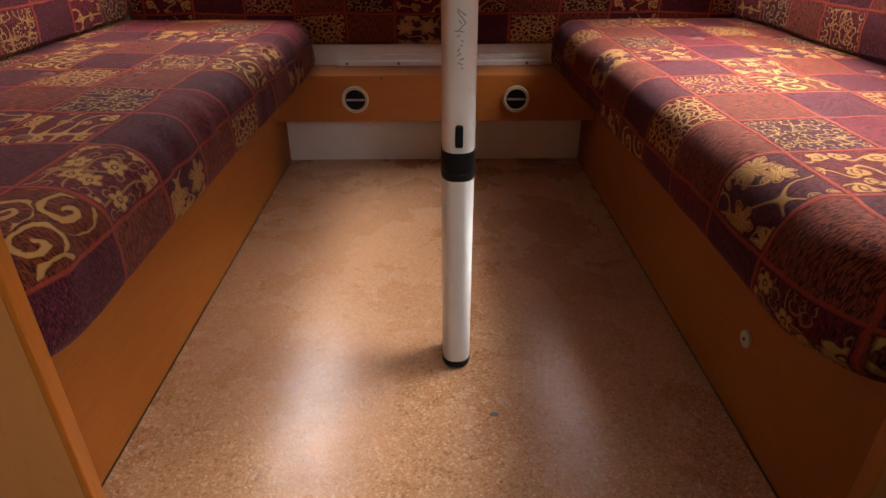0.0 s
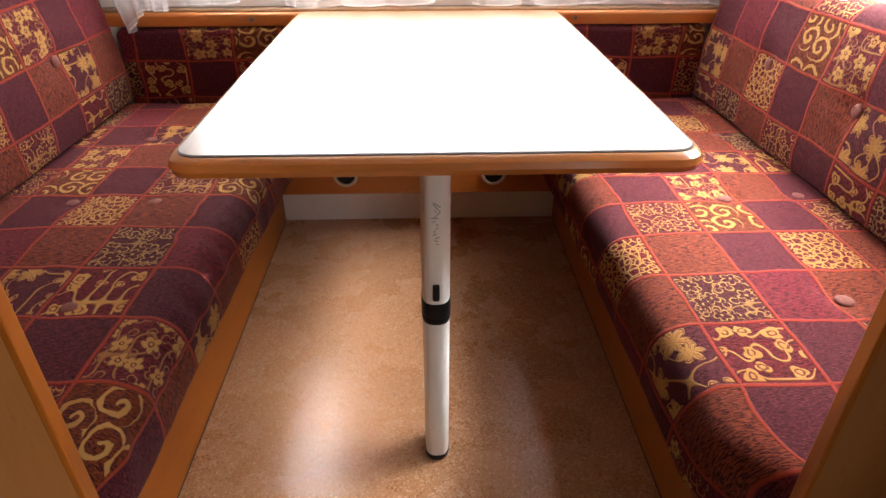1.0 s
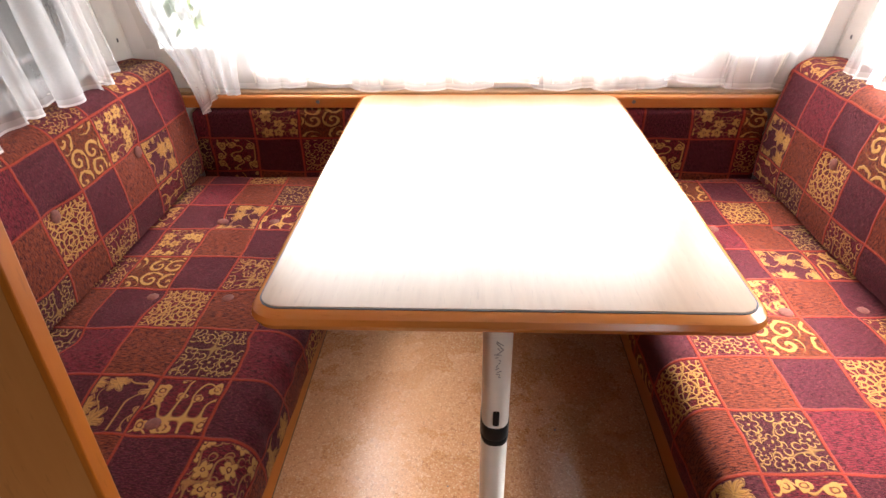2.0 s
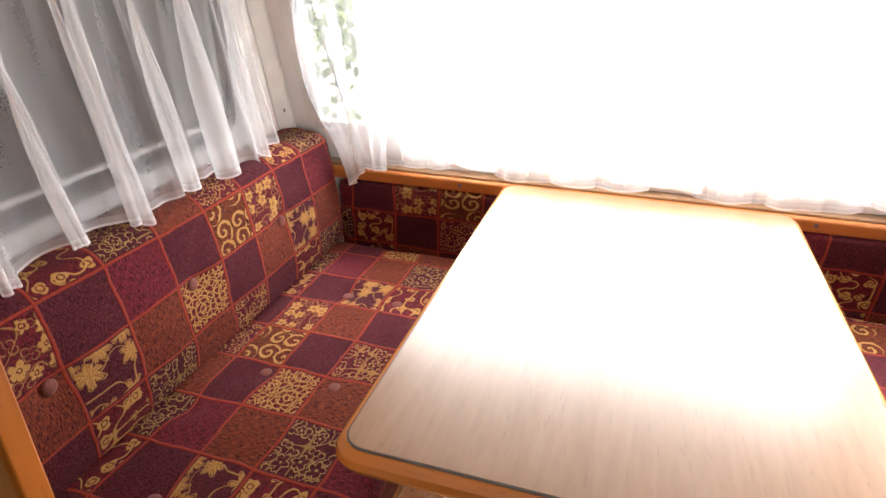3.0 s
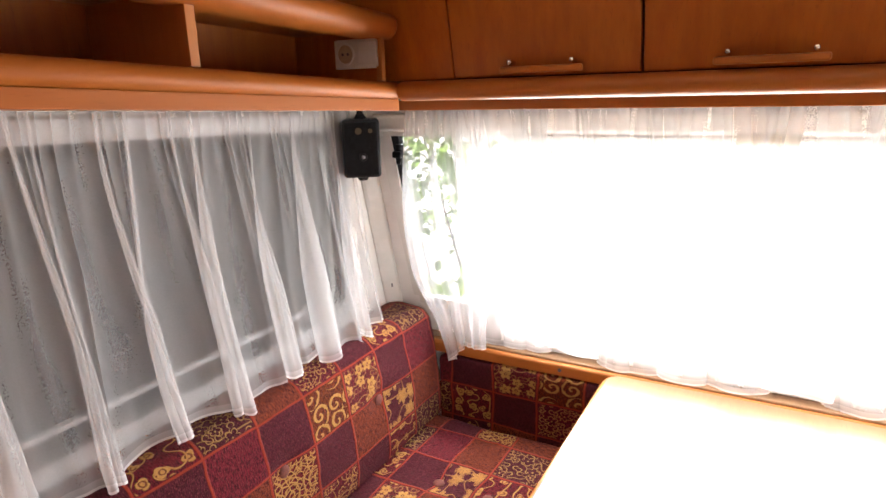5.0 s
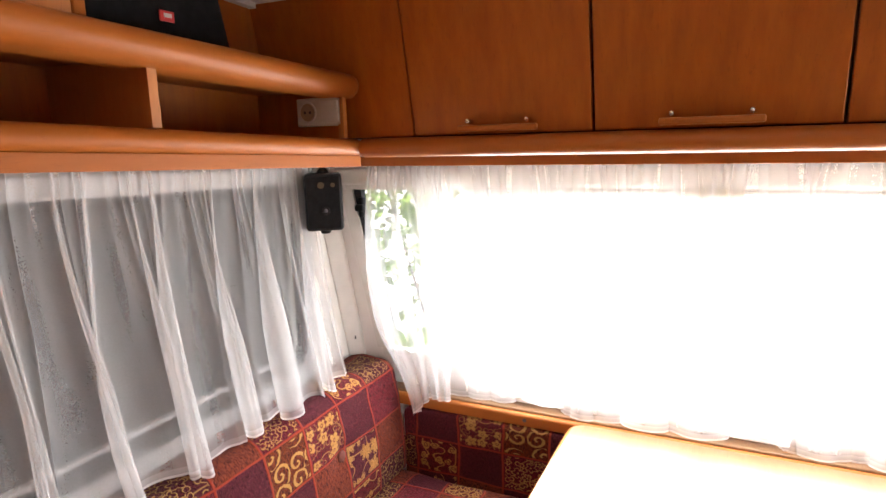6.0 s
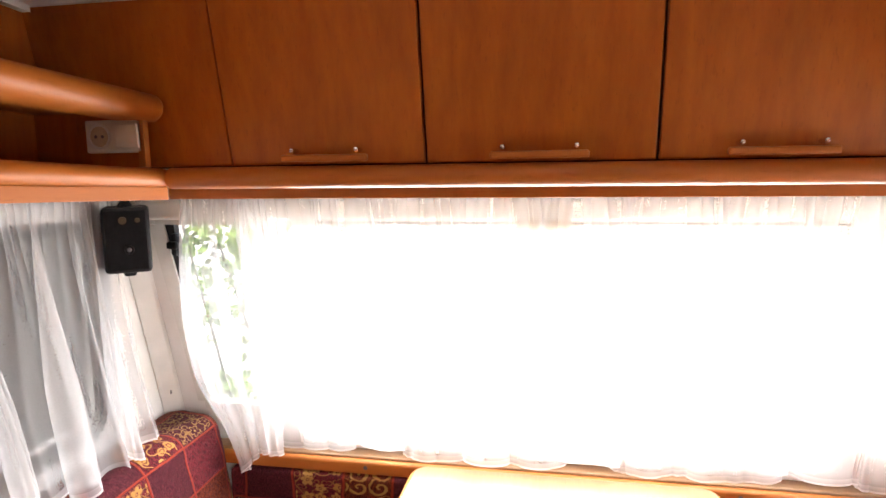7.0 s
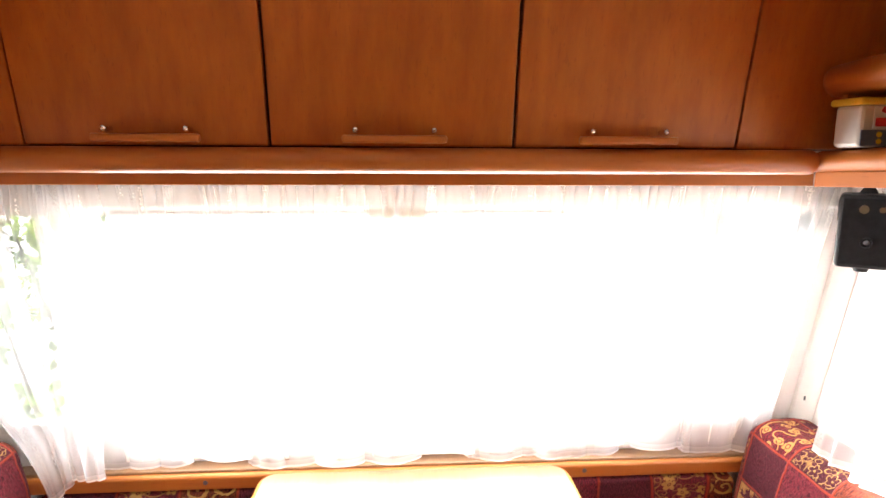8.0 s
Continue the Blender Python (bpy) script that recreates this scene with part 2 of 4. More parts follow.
def sheer():
    """Fine white voile: threads scatter and pass light, the gaps between them let it straight through."""
    k = Mat("white_voile")
    uv = k.node("UVMap").outputs[0]
    out = k.t.nodes["Material Output"]
    thread = k.noise(k.scaled(uv, (900, 260, 1)), 1.0, 2)
    band = k.noise(k.scaled(uv, (60, 3, 1)), 1.0, 3)
    dif = k.node("BsdfDiffuse", {}, {"Color": rgb(0.86, 0.85, 0.86)})
    tra = k.node("BsdfTranslucent", {}, {"Color": rgb(0.86, 0.85, 0.86)})
    clear = k.node("BsdfTransparent", {}, {"Color": rgb(1, 1, 1)})
    cloth = k.node("MixShader", {}, {0: 0.5, 1: dif.outputs[0], 2: tra.outputs[0]})
    hem = k.node("SeparateXYZ", {}, {0: uv}).outputs[1]
    cover = k.math("ADD", 0.20, k.math("ADD", k.math("MULTIPLY", thread, 0.05), k.math("MULTIPLY", band, 0.14)))
    cover = k.math("ADD", cover, k.math("MULTIPLY", k.math("LESS_THAN", hem, 0.018), 0.10))
    cover = k.math("MAXIMUM", cover, k.math("MULTIPLY", k.math("LESS_THAN", hem, 0.005), 0.7))
    both = k.node("MixShader", {}, {0: cover, 1: clear.outputs[0], 2: cloth.outputs[0]})
    k.t.links.new(both.outputs[0], out.inputs["Surface"])
    return k.m


def acrylic(name, tint, rough=0.02):
    k = Mat(name)
    return k.set(Base_Color=rgb(*tint), Roughness=rough, Transmission_Weight=1.0, IOR=1.03)


def leaf():
    """Thin leaves that scatter part of the light to their far side."""
    k = Mat("hedge_leaf")
    tone = k.ramp(k.noise(k.place(), 9.0, 4), [(0.3, (0.12, 0.20, 0.045)), (0.7, (0.25, 0.36, 0.085))])
    k.set(Base_Color=tone, Roughness=0.55)
    thin = k.node("BsdfTranslucent", {}, {"Color": tone})
    both = k.node("MixShader", {}, {0: 0.5, 1: k.b.outputs[0], 2: thin.outputs[0]})
    k.t.links.new(both.outputs[0], k.t.nodes["Material Output"].inputs["Surface"])
    return k.m


FABRIC = patchwork()
VINYL = vinyl_floor()
VOILE = sheer()
BEECH_Z = wood("beech_foil_upright", (0.42, 0.122, 0.010), (0.32, 0.084, 0.006), "z", 0.45, 0.06)
BEECH_X = wood("beech_foil_cross", (0.41, 0.135, 0.024), (0.375, 0.118, 0.019), "x", 0.44, 0.14, 0.15, 2.0, 0.002)
BEECH_Y = wood("beech_foil_long", (0.35, 0.105, 0.015), (0.30, 0.085, 0.011), "y", 0.55, 0.03, 0.35, 3.0, 0.010)
BEECH_Y.node_tree.nodes["Principled BSDF"].inputs["Specular IOR Level"].default_value = 0.2
PANEL = wood("beech_panel", (0.44, 0.178, 0.050), (0.38, 0.142, 0.036), "z", 0.42, 0.1, 0.6)
LAMINATE = wood("pale_beech_laminate", (0.26, 0.148, 0.074), (0.205, 0.108, 0.048), "y", 0.33, 0.3, 0.5, 3.0, 0.02)
EDGE = wood("table_edge_beech", (0.44, 0.165, 0.036), (0.38, 0.135, 0.027), "x", 0.25, 0.5, 0.3, 3.0, 0.02)
WHITE = plain("white_wallboard", (0.83, 0.81, 0.78), 0.55, 0, 0.05, 7)
PLASTIC = plain("white_plastic", (0.72, 0.70, 0.66), 0.38, 0, 0.05, 20)
LEGWHITE = plain("white_lacquered_metal", (0.70, 0.69, 0.66), 0.35, 0, 0.05, 16, 0.2)
BLACK = plain("black_plastic", (0.012, 0.012, 0.013), 0.45, 0, 0.2, 30)
GRILLE = plain("black_cloth_grille", (0.008, 0.008, 0.009), 0.9, 0, 0.3, 60)
for dull in (BLACK, GRILLE):
    dull.node_tree.nodes["Principled BSDF"].inputs["Specular IOR Level"].default_value = 0.15
LINE = plain("dark_edge_joint", (0.035, 0.025, 0.018), 0.6)
# dark tone for shade in the door gaps and for the unseen rear walls
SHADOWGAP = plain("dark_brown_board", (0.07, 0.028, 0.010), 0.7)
CHROME = plain("chrome", (0.75, 0.75, 0.76), 0.18, 1.0, 0.05)
ALU = plain("aluminium_rail", (0.76, 0.78, 0.80), 0.4, 0.25, 0.08)
GREY = plain("grey_window_frame", (0.30, 0.30, 0.31), 0.5, 0, 0.08)
RUBBER = plain("black_rubber_seal", (0.02, 0.02, 0.022), 0.7)
CREAM = plain("cream_plastic_ring", (0.50, 0.42, 0.30), 0.4, 0, 0.08, 30)
AMBER = plain("dull_amber_plastic", (0.055, 0.032, 0.010), 0.5)
RED = plain("red_badge", (0.55, 0.03, 0.03), 0.5)
YELLOW = plain("yellow_lid", (0.72, 0.50, 0.04), 0.4)
TUB = plain("milky_tub", (0.55, 0.54, 0.50), 0.35)
BLUE = plain("blue_grey_content", (0.10, 0.14, 0.20), 0.5)
INK = plain("faded_ink", (0.10, 0.10, 0.11), 0.7)
SCRIB = plain("faint_ink", (0.30, 0.30, 0.31), 0.7)
BUTTON = plain("rust_button_cloth", (0.13, 0.034, 0.024), 0.8, 0, 0.3, 180)
GLASS = acrylic("acrylic_pane", (0.97, 0.98, 0.97))
SMOKED = acrylic("smoked_acrylic_pane", (0.55, 0.55, 0.57))
# ground kept pale so the view past the hedge glares white
PALE_GROUND = plain("pale_ground", (0.30, 0.29, 0.27), 0.9, 0, 0.25, 40)
LEAF = leaf()
BARK = plain("bark", (0.10, 0.075, 0.05), 0.9, 0, 0.3, 30)
AWNING = plain("grey_awning_cloth", (0.060, 0.055, 0.060), 0.8, 0, 0.4, 2.2)


# ---- mesh helpers ----
def mesh_of(bm, name, material, smooth=False):
    me = bpy.data.meshes.new(name)
    bmesh.ops.recalc_face_normals(bm, faces=bm.faces[:])
    for f in bm.faces:
        f.smooth = smooth
    bm.to_mesh(me)
    bm.free()
    if smooth:
        me.set_sharp_from_angle(angle=radians(38))
    me.materials.append(material)
    return me


def part(name, bm, material, parent=None, label="", smooth=False):
    ob = new(name, mesh_of(bm, name, material, smooth))
    if parent:
        ob.parent = parent
    if label:
        ob["label"] = label
    return ob


def thing(name, label, category, group="", kind=""):
    return tagged(new(name), label, category, group, kind)


def setting(name, bm, material, label, category, smooth=False):
    return tagged(part(name, bm, material, None, "", smooth), label, category, "", "structure")


def box(x0, x1, y0, y1, z0, z1, bevel=0.0, segs=2, bm=None):
    bm = bm or bmesh.new()
    vs = bmesh.ops.create_cube(bm, size=1)["verts"]
    for v in vs:
        v.co = Vector(((x0 + x1) / 2 + v.co.x * (x1 - x0), (y0 + y1) / 2 + v.co.y * (y1 - y0), (z0 + z1) / 2 + v.co.z * (z1 - z0)))
    if bevel:
        es = list({e for v in vs for e in v.link_edges})
        bmesh.ops.bevel(bm, geom=es, offset=bevel, segments=segs, affect="EDGES", profile=0.5)
    return bm


def shifted(bm, m):
    bmesh.ops.transform(bm, matrix=m, verts=bm.verts[:])
    return bm


def cyl(r, h, m=Matrix(), segs=24, r2=None, bevel=0.0):
    bm = bmesh.new()
    bmesh.ops.create_cone(bm, cap_ends=True, segments=segs, radius1=r, radius2=r if r2 is None else r2, depth=h)
    if bevel:
        es = [e for e in bm.edges if len({round(v.co.z, 5) for v in e.verts}) == 1]
        bmesh.ops.bevel(bm, geom=es, offset=bevel, segments=2, affect="EDGES", profile=0.5)
    return shifted(bm, m)


def ring_disc(r0, r1, h, m=Matrix(), segs=32):
    """A flat ring with a rounded rim."""
    bm = bmesh.new()
    prof = [(r0, 0), (r0, h * 0.6), (r0 + (r1 - r0) * 0.25, h), (r0 + (r1 - r0) * 0.7, h), (r1, h * 0.4), (r1, 0)]
    rows = [[bm.verts.new((r * math.cos(a), r * math.sin(a), z)) for r, z in prof] for a in (2 * math.pi * i / segs for i in range(segs))]
    for i in range(segs):
        for j in range(len(prof)):
            a, b, n = rows[i], rows[(i + 1) % segs], (j + 1) % len(prof)
            bm.faces.new((a[j], b[j], b[n], a[n]))
    return shifted(bm, m)


def extrude(profile, length, m=Matrix(), cuts=1):
    """A closed profile in local x, y carried along local z."""
    bm = bmesh.new()
    rows = [[bm.verts.new((x, y, length * i / cuts)) for x, y in profile] for i in range(cuts + 1)]
    n = len(profile)
    for a, b in zip(rows, rows[1:]):
        for j in range(n):
            bm.faces.new((a[j], a[(j + 1) % n], b[(j + 1) % n], b[j]))
    bm.faces.new(rows[0][::-1])
    bm.faces.new(rows[-1])
    return shifted(bm, m)


def arc(cx, cy, rx, ry, a0, a1, n):
    return [(cx + rx * math.cos(radians(a0 + (a1 - a0) * i / n)), cy + ry * math.sin(radians(a0 + (a1 - a0) * i / n))) for i in range(n + 1)]


def rounded_rect(w, h, r, n=6):
    w, h = w / 2, h / 2
    return arc(w - r, h - r, r, r, 0, 90, n) + arc(r - w, h - r, r, r, 90, 180, n) + arc(r - w, r - h, r, r, 180, 270, n) + arc(w - r, r - h, r, r, 270, 360, n)


def frame_ring(outer, inner, depth, m=Matrix()):
    bm = bmesh.new()
    n = len(outer)
    loops = [[bm.verts.new((x, y, z)) for x, y in prof] for prof, z in ((outer, 0), (outer, depth), (inner, depth), (inner, 0))]
    for k in range(4):
        a, b = loops[k], loops[(k + 1) % 4]
        for j in range(n):
            bm.faces.new((a[j], a[(j + 1) % n], b[(j + 1) % n], b[j]))
    return shifted(bm, m)


ALONG_X = Matrix(((0, 0, 1, 0), (1, 0, 0, 0), (0, 1, 0, 0), (0, 0, 0, 1)))  # local x, y, z -> world y, z, x
ALONG_Y = Matrix(((1, 0, 0, 0), (0, 0, 1, 0), (0, 1, 0, 0), (0, 0, 0, 1)))  # local x, y, z -> world x, z, y
TO_PLUS_X = Matrix(((0, 0, 1, 0), (1, 0, 0, 0), (0, 1, 0, 0), (0, 0, 0, 1)))
TO_MINUS_Y = Matrix(((1, 0, 0, 0), (0, 0, -1, 0), (0, 1, 0, 0), (0, 0, 0, 1)))

WALL = 1.10      # half the inner width
FRONT = 2.00     # lower front wall
CEIL = 1.845


def lean(z):
    """The front wall above the sill leans inwards."""
    return 2.0 - 0.235 * (z - 0.81)


def slab(x0, x1, z0, z1, near=0.0, thick=0.03, x0t=None, x1t=None):
    """A piece of the leaning front wall; near is how far its face stands into the room."""
    bm = bmesh.new()
    x0t, x1t = x0 if x0t is None else x0t, x1 if x1t is None else x1t
    vs = []
    for d in (-near, thick):
        vs += [bm.verts.new((x, lean(z) + d, z)) for x, z in ((x0, z0), (x1, z0), (x1t, z1), (x0t, z1))]
    for q in ((0, 1, 2, 3), (7, 6, 5, 4), (0, 4, 5, 1), (1, 5, 6, 2), (2, 6, 7, 3), (3, 7, 4, 0)):
        bm.faces.new([vs[i] for i in q])
    return bm


# ---- structure ----
setting("floor", box(-1.14, 1.14, -2.25, 2.03, -0.04, 0.0), VINYL, "cork-coloured speckled vinyl floor with a soft gloss", "floor")
cb = bmesh.new()
cv = [cb.verts.new((x, y, z + d)) for d in (0, 0.03) for x in (-1.14, 1.14) for y, z in ((2.1, 1.72), (1.445, CEIL), (0.95, 1.93), (-2.25, 1.93))]
for s in (0, 8):
    for j in range(3):
        cb.faces.new((cv[s + j], cv[s + j + 1], cv[s + j + 5], cv[s + j + 4]))
for j in range(3):
    for e in (0, 4):
        cb.faces.new((cv[e + j], cv[e + j + 1], cv[e + j + 9], cv[e + j + 8]))
setting("ceiling", cb, WHITE, "plain off-white caravan ceiling board", "ceiling")

WY0, WY1, WZ0, WZ1 = 0.68, 1.71, 0.875, 1.440   # side window openings


def climb(bm):
    """The heads of the side windows climb with the roof towards the near end."""
    for v in bm.verts:
        if 0.6 < v.co.y < 1.75 and 0.8 < v.co.z < 1.5:
            v.co.z += 0.035 * (1.70 - v.co.y) * (v.co.z - WZ0) / (WZ1 - WZ0)
    return bm



for side, name in ((-1, "wall_left"), (1, "wall_right")):
    wb = bmesh.new()
    a, b = sorted((side * WALL, side * (WALL + 0.03)))
    if side > 0:
        box(a, b, -2.25, -1.47, 0, 1.95, bm=wb)
        box(a, b, -0.83, WY0, 0, 1.95, bm=wb)
        box(a, b, -1.47, -0.83, 0, 1.08, bm=wb)
        box(a, b, -1.47, -0.83, 1.42, 1.95, bm=wb)
    else:
        box(a, b, -2.25, WY0, 0, 1.95, bm=wb)
    box(a, b, WY1, 2.06, 0, 1.95, bm=wb)
    box(a, b, WY0, WY1, 0, WZ0, bm=wb)
    box(a, b, WY0, WY1, WZ1, 1.95, bm=wb)
    climb(wb)
    setting(name, wb, WHITE, "off-white caravan side wall with a window opening", "wall")

    win = thing("window_1" if side < 0 else "window_2", "caravan side window with rounded grey frame behind voile", "window", "", "structure")
    cy, cz = (WY0 + WY1) / 2, (WZ0 + WZ1) / 2
    m = Matrix.Translation((side * (WALL - 0.012), cy, cz)) @ TO_PLUS_X
    w, h = WY1 - WY0, WZ1 - WZ0
    part("window_frame", climb(frame_ring(rounded_rect(w + 0.05, h + 0.05, 0.05), rounded_rect(w - 0.03, h - 0.03, 0.075), 0.024, m)), GREY, win, "grey plastic window frame", True)
    part("seal", climb(frame_ring(rounded_rect(w - 0.03, h - 0.03, 0.075), rounded_rect(w - 0.055, h - 0.055, 0.07), 0.014, Matrix.Translation((side * 0.004, 0, 0)) @ m)), RUBBER, win, "black rubber seal", True)
    pane = part("pane", climb(extrude(rounded_rect(w - 0.02, h - 0.02, 0.08), 0.004, Matrix.Translation((side * (WALL + 0.014), cy, cz)) @ TO_PLUS_X)), SMOKED if side < 0 else GLASS, win)
    pane.visible_shadow = False
    rod = part("cross_bar", box(side * WALL - 0.011, side * WALL + 0.011, WY0 + 0.04, WY1 - 0.04, WZ0 + 0.05, WZ0 + 0.062, 0.004), GREY, win, "grey handle bar along the pane")

# front wall: lower part, sill, leaning upper part with three openings
setting("wall_front_lower", box(-1.13, 1.13, FRONT, FRONT + 0.03, 0, 0.70), WHITE, "off-white lower front wall board", "wall")
fb = bmesh.new()
pieces = [slab(-1.10, 1.10, 0.735, 0.79), slab(-1.10, -0.69, 0.79, 0.855), slab(0.665, 1.10, 0.79, 0.855), slab(-1.10, 1.10, 1.415, 1.72), slab(-0.72, -0.69, 0.855, 1.415), slab(0.665, 0.725, 0.855, 1.415),
          slab(-1.10, -0.970, 0.855, 1.415, x1t=-0.995), slab(0.970, 1.10, 0.855, 1.415, x0t=0.995)]
for p in pieces:
    tmp = bpy.data.meshes.new("tmp")
    p.to_mesh(tmp)
    p.free()
    fb.from_mesh(tmp)
    bpy.data.meshes.remove(tmp)
setting("wall_front_upper", fb, WHITE, "off-white front wall leaning inwards, with three window openings", "wall")
setting("window_sill", box(-1.10, 1.10, 1.972, 2.05, 0.712, 0.734, 0.004), LAMINATE, "narrow pale beech ledge below the front windows", "sill")
trim = setting("trim", extrude([(1.960, 0.688)] + arc(1.966, 0.716, 0.008, 0.010, 180, 90, 4) + [(1.985, 0.726), (1.985, 0.688)], 2.2, Matrix.Translation((-1.10, 0, 0)) @ ALONG_X), BEECH_X, "orange beech edge rail along the front ledge", "trim", False)
for x in (-0.49, 0.488, -0.93, 0.93):
    part("screw", cyl(0.006, 0.004, Matrix.Translation((x, 1.9595, 0.707)) @ TO_MINUS_Y, 12), INK, trim, "brown screw cap")

for name, x0, x1, x0t, x1t in (("window_3", -0.970, -0.72, -0.995, -0.72), ("window_4", -0.69, 0.665, -0.69, 0.665), ("window_5", 0.725, 0.970, 0.725, 0.995)):
    win = thing(name, "white-framed front caravan window behind a voile curtain", "window", "front windows", "structure")
    z0 = 0.79 if name == "window_4" else 0.855
    edge = {"window_3": (0.032, 0.012), "window_4": (0.012, 0.012), "window_5": (0.012, 0.032)}[name]
    for nm, (a, b, c, d, at, bt) in {"head": (x0t - .012, x1t + .012, 1.398, 1.428, None, None), "sill": (x0 - .012, x1 + .012, z0 - 0.013, z0 + 0.012, None, None),
                                      "stile": (x0 - edge[0], x0 + .010, z0 + 0.012, 1.398, x0t - edge[0], x0t + .010), "stile ": (x1 - .010, x1 + edge[1], z0 + 0.012, 1.398, x1t - .010, x1t + edge[1])}.items():
        part(nm.strip(), slab(a, b, c, d, 0.012, 0.02, at, bt), PLASTIC, win)
    if name == "window_3":
        part("seal", slab(x0t + .0195, x0t + .022, 1.19, 1.398, 0.006, 0.016, x0t + .0105, x0t + .036), RUBBER, win, "black rubber seal")
        part("catch", box(-0.966, -0.949, lean(1.34) - 0.03, lean(1.34), 1.315, 1.375, 0.006), BLACK, win, "black plastic window catch")
        part("catch", box(-0.969, -0.939, lean(1.35) - 0.042, lean(1.35) - 0.028, 1.335, 1.355, 0.005), BLACK, win, "black plastic window catch lever")
    if name == "window_5":
        part("seal", slab(x1t - .022, x1t - .0195, 1.19, 1.398, 0.006, 0.016, x1t - .036, x1t - .0105), RUBBER, win, "black rubber seal")
        part("seal", slab(x0 + .016, x0 + .05, 1.28, 1.398, 0.004, 0.016, x0t + .016, x0t + .05), GREY, win, "grey rubber seal")
    g = part("pane", slab(x0 + .01, x1 - .01, z0 + 0.007, 1.408, -0.012, 0.016, x0t + .01, x1t - .01), GLASS, win)
    g.visible_shadow = False

for side in (-1, 1):
    bm = bmesh.new()
    prof = [(0.0, 0.0), (0.044, 0.0), (0.046, 0.006), (0.040, 0.014), (0.012, 0.038), (0.0, 0.040)]
    z0, z1 = 0.735, 1.475
    rows = [[bm.verts.new((side * (WALL - q), lean(z) - 0.001 - p, z)) for p, q in prof] for z in (z0, z1)]
    for j in range(6):
        bm.faces.new((rows[0][j], rows[0][(j + 1) % 6], rows[1][(j + 1) % 6], rows[1][j]))
    bm.faces.new(rows[0])
    bm.faces.new(rows[1][::-1])
    st = setting("corner_strip", bm, PLASTIC, "white plastic cover strip down the leaning wall corner", "trim")
    for z in (0.897, 1.39):
        part("screw", cyl(0.006, 0.004, Matrix.Translation((side * (WALL - 0.026), lean(z) - 0.027, z)) @ pose(0, 0, 0, 90, 0, side * 48), 10), INK, st, "dark screw head")

# blind box over the front windows and the folded blind below it
casing = thing("blind_cassette", "cream blind cassette above the front windows", "blind")
part("casing", extrude(rounded_rect(0.034, 0.05, 0.012, 4), 2.044, Matrix.Translation((-1.022, lean(1.44) - 0.020, 1.438)) @ ALONG_X), PLASTIC, casing, "", True)
for i in range(5):
    z = 1.366 + i * 0.0105
    part("slat", box(-0.615, 0.645, lean(z) - 0.026, lean(z) - 0.013, z, z + 0.0075, 0.002), PLASTIC, casing)
part("handle", box(-0.06, 0.06, lean(1.40) - 0.042, lean(1.40) - 0.028, 1.394, 1.412, 0.004), CREAM, casing, "cream pull handle")
part("cord", extrude([(0.0012 * math.cos(a), 0.0012 * math.sin(a)) for a in (0, 1.57, 3.14, 4.71)], 0.44, look((0.655, lean(1.40) - 0.03, 1.40), (0.655, lean(0.97) - 0.03, 0.97)) @ pose(0, 0, 0, 180)), GREY, casing, "thin grey pull cord")

# partitions towards the camera's end, rear walls
for nm, x0, x1, y in (("partition_left", -1.10, -0.351, 0.455), ("partition_right", 0.449, 1.10, 0.455)):
    pt = setting(nm, box(x0, x1, y, y + 0.014, 0.0, 1.94, 0.002), PANEL, "upright beech partition panel at the end of the bench", "partition")
    e = x1 if x0 < 0 else x0
    part("edge_band", box(e - 0.004, e + 0.004, y - 0.002, y + 0.016, 0.0, 1.94, 0.0015), BEECH_Z, pt, "darker beech edge band")
# unseen rear wall and added linings, dark so less light bounces back forward
setting("wall_rear", box(-1.13, 1.13, -2.28, -2.25, 0, 1.95), SHADOWGAP, "plain unseen rear wall, dark brown to cut bounced light", "wall")
setting("bounce_lining", box(-1.099, -1.085, -2.25, 0.469, 0, 1.92), SHADOWGAP, "added unseen lining at the near end, dark brown to cut bounced light", "wall")
lining = bmesh.new()
for y0, y1, z0, z1 in ((-2.25, -1.47, 0, 1.92), (-0.83, 0.469, 0, 1.92), (-1.47, -0.83, 0, 1.08), (-1.47, -0.83, 1.42, 1.92)):
    box(1.085, 1.099, y0, y1, z0, z1, bm=lining)
setting("bounce_lining", lining, SHADOWGAP, "added unseen lining with a window opening, dark brown to cut bounced light", "wall")


# ---- cushions ----
def bulge(t, k=0.16):
    """0 at both ends, 1 in the middle, with full shoulders."""
    return min(1.0, min(t, 1 - t) / k) ** 0.5 if 0 < t < 1 else 0.0


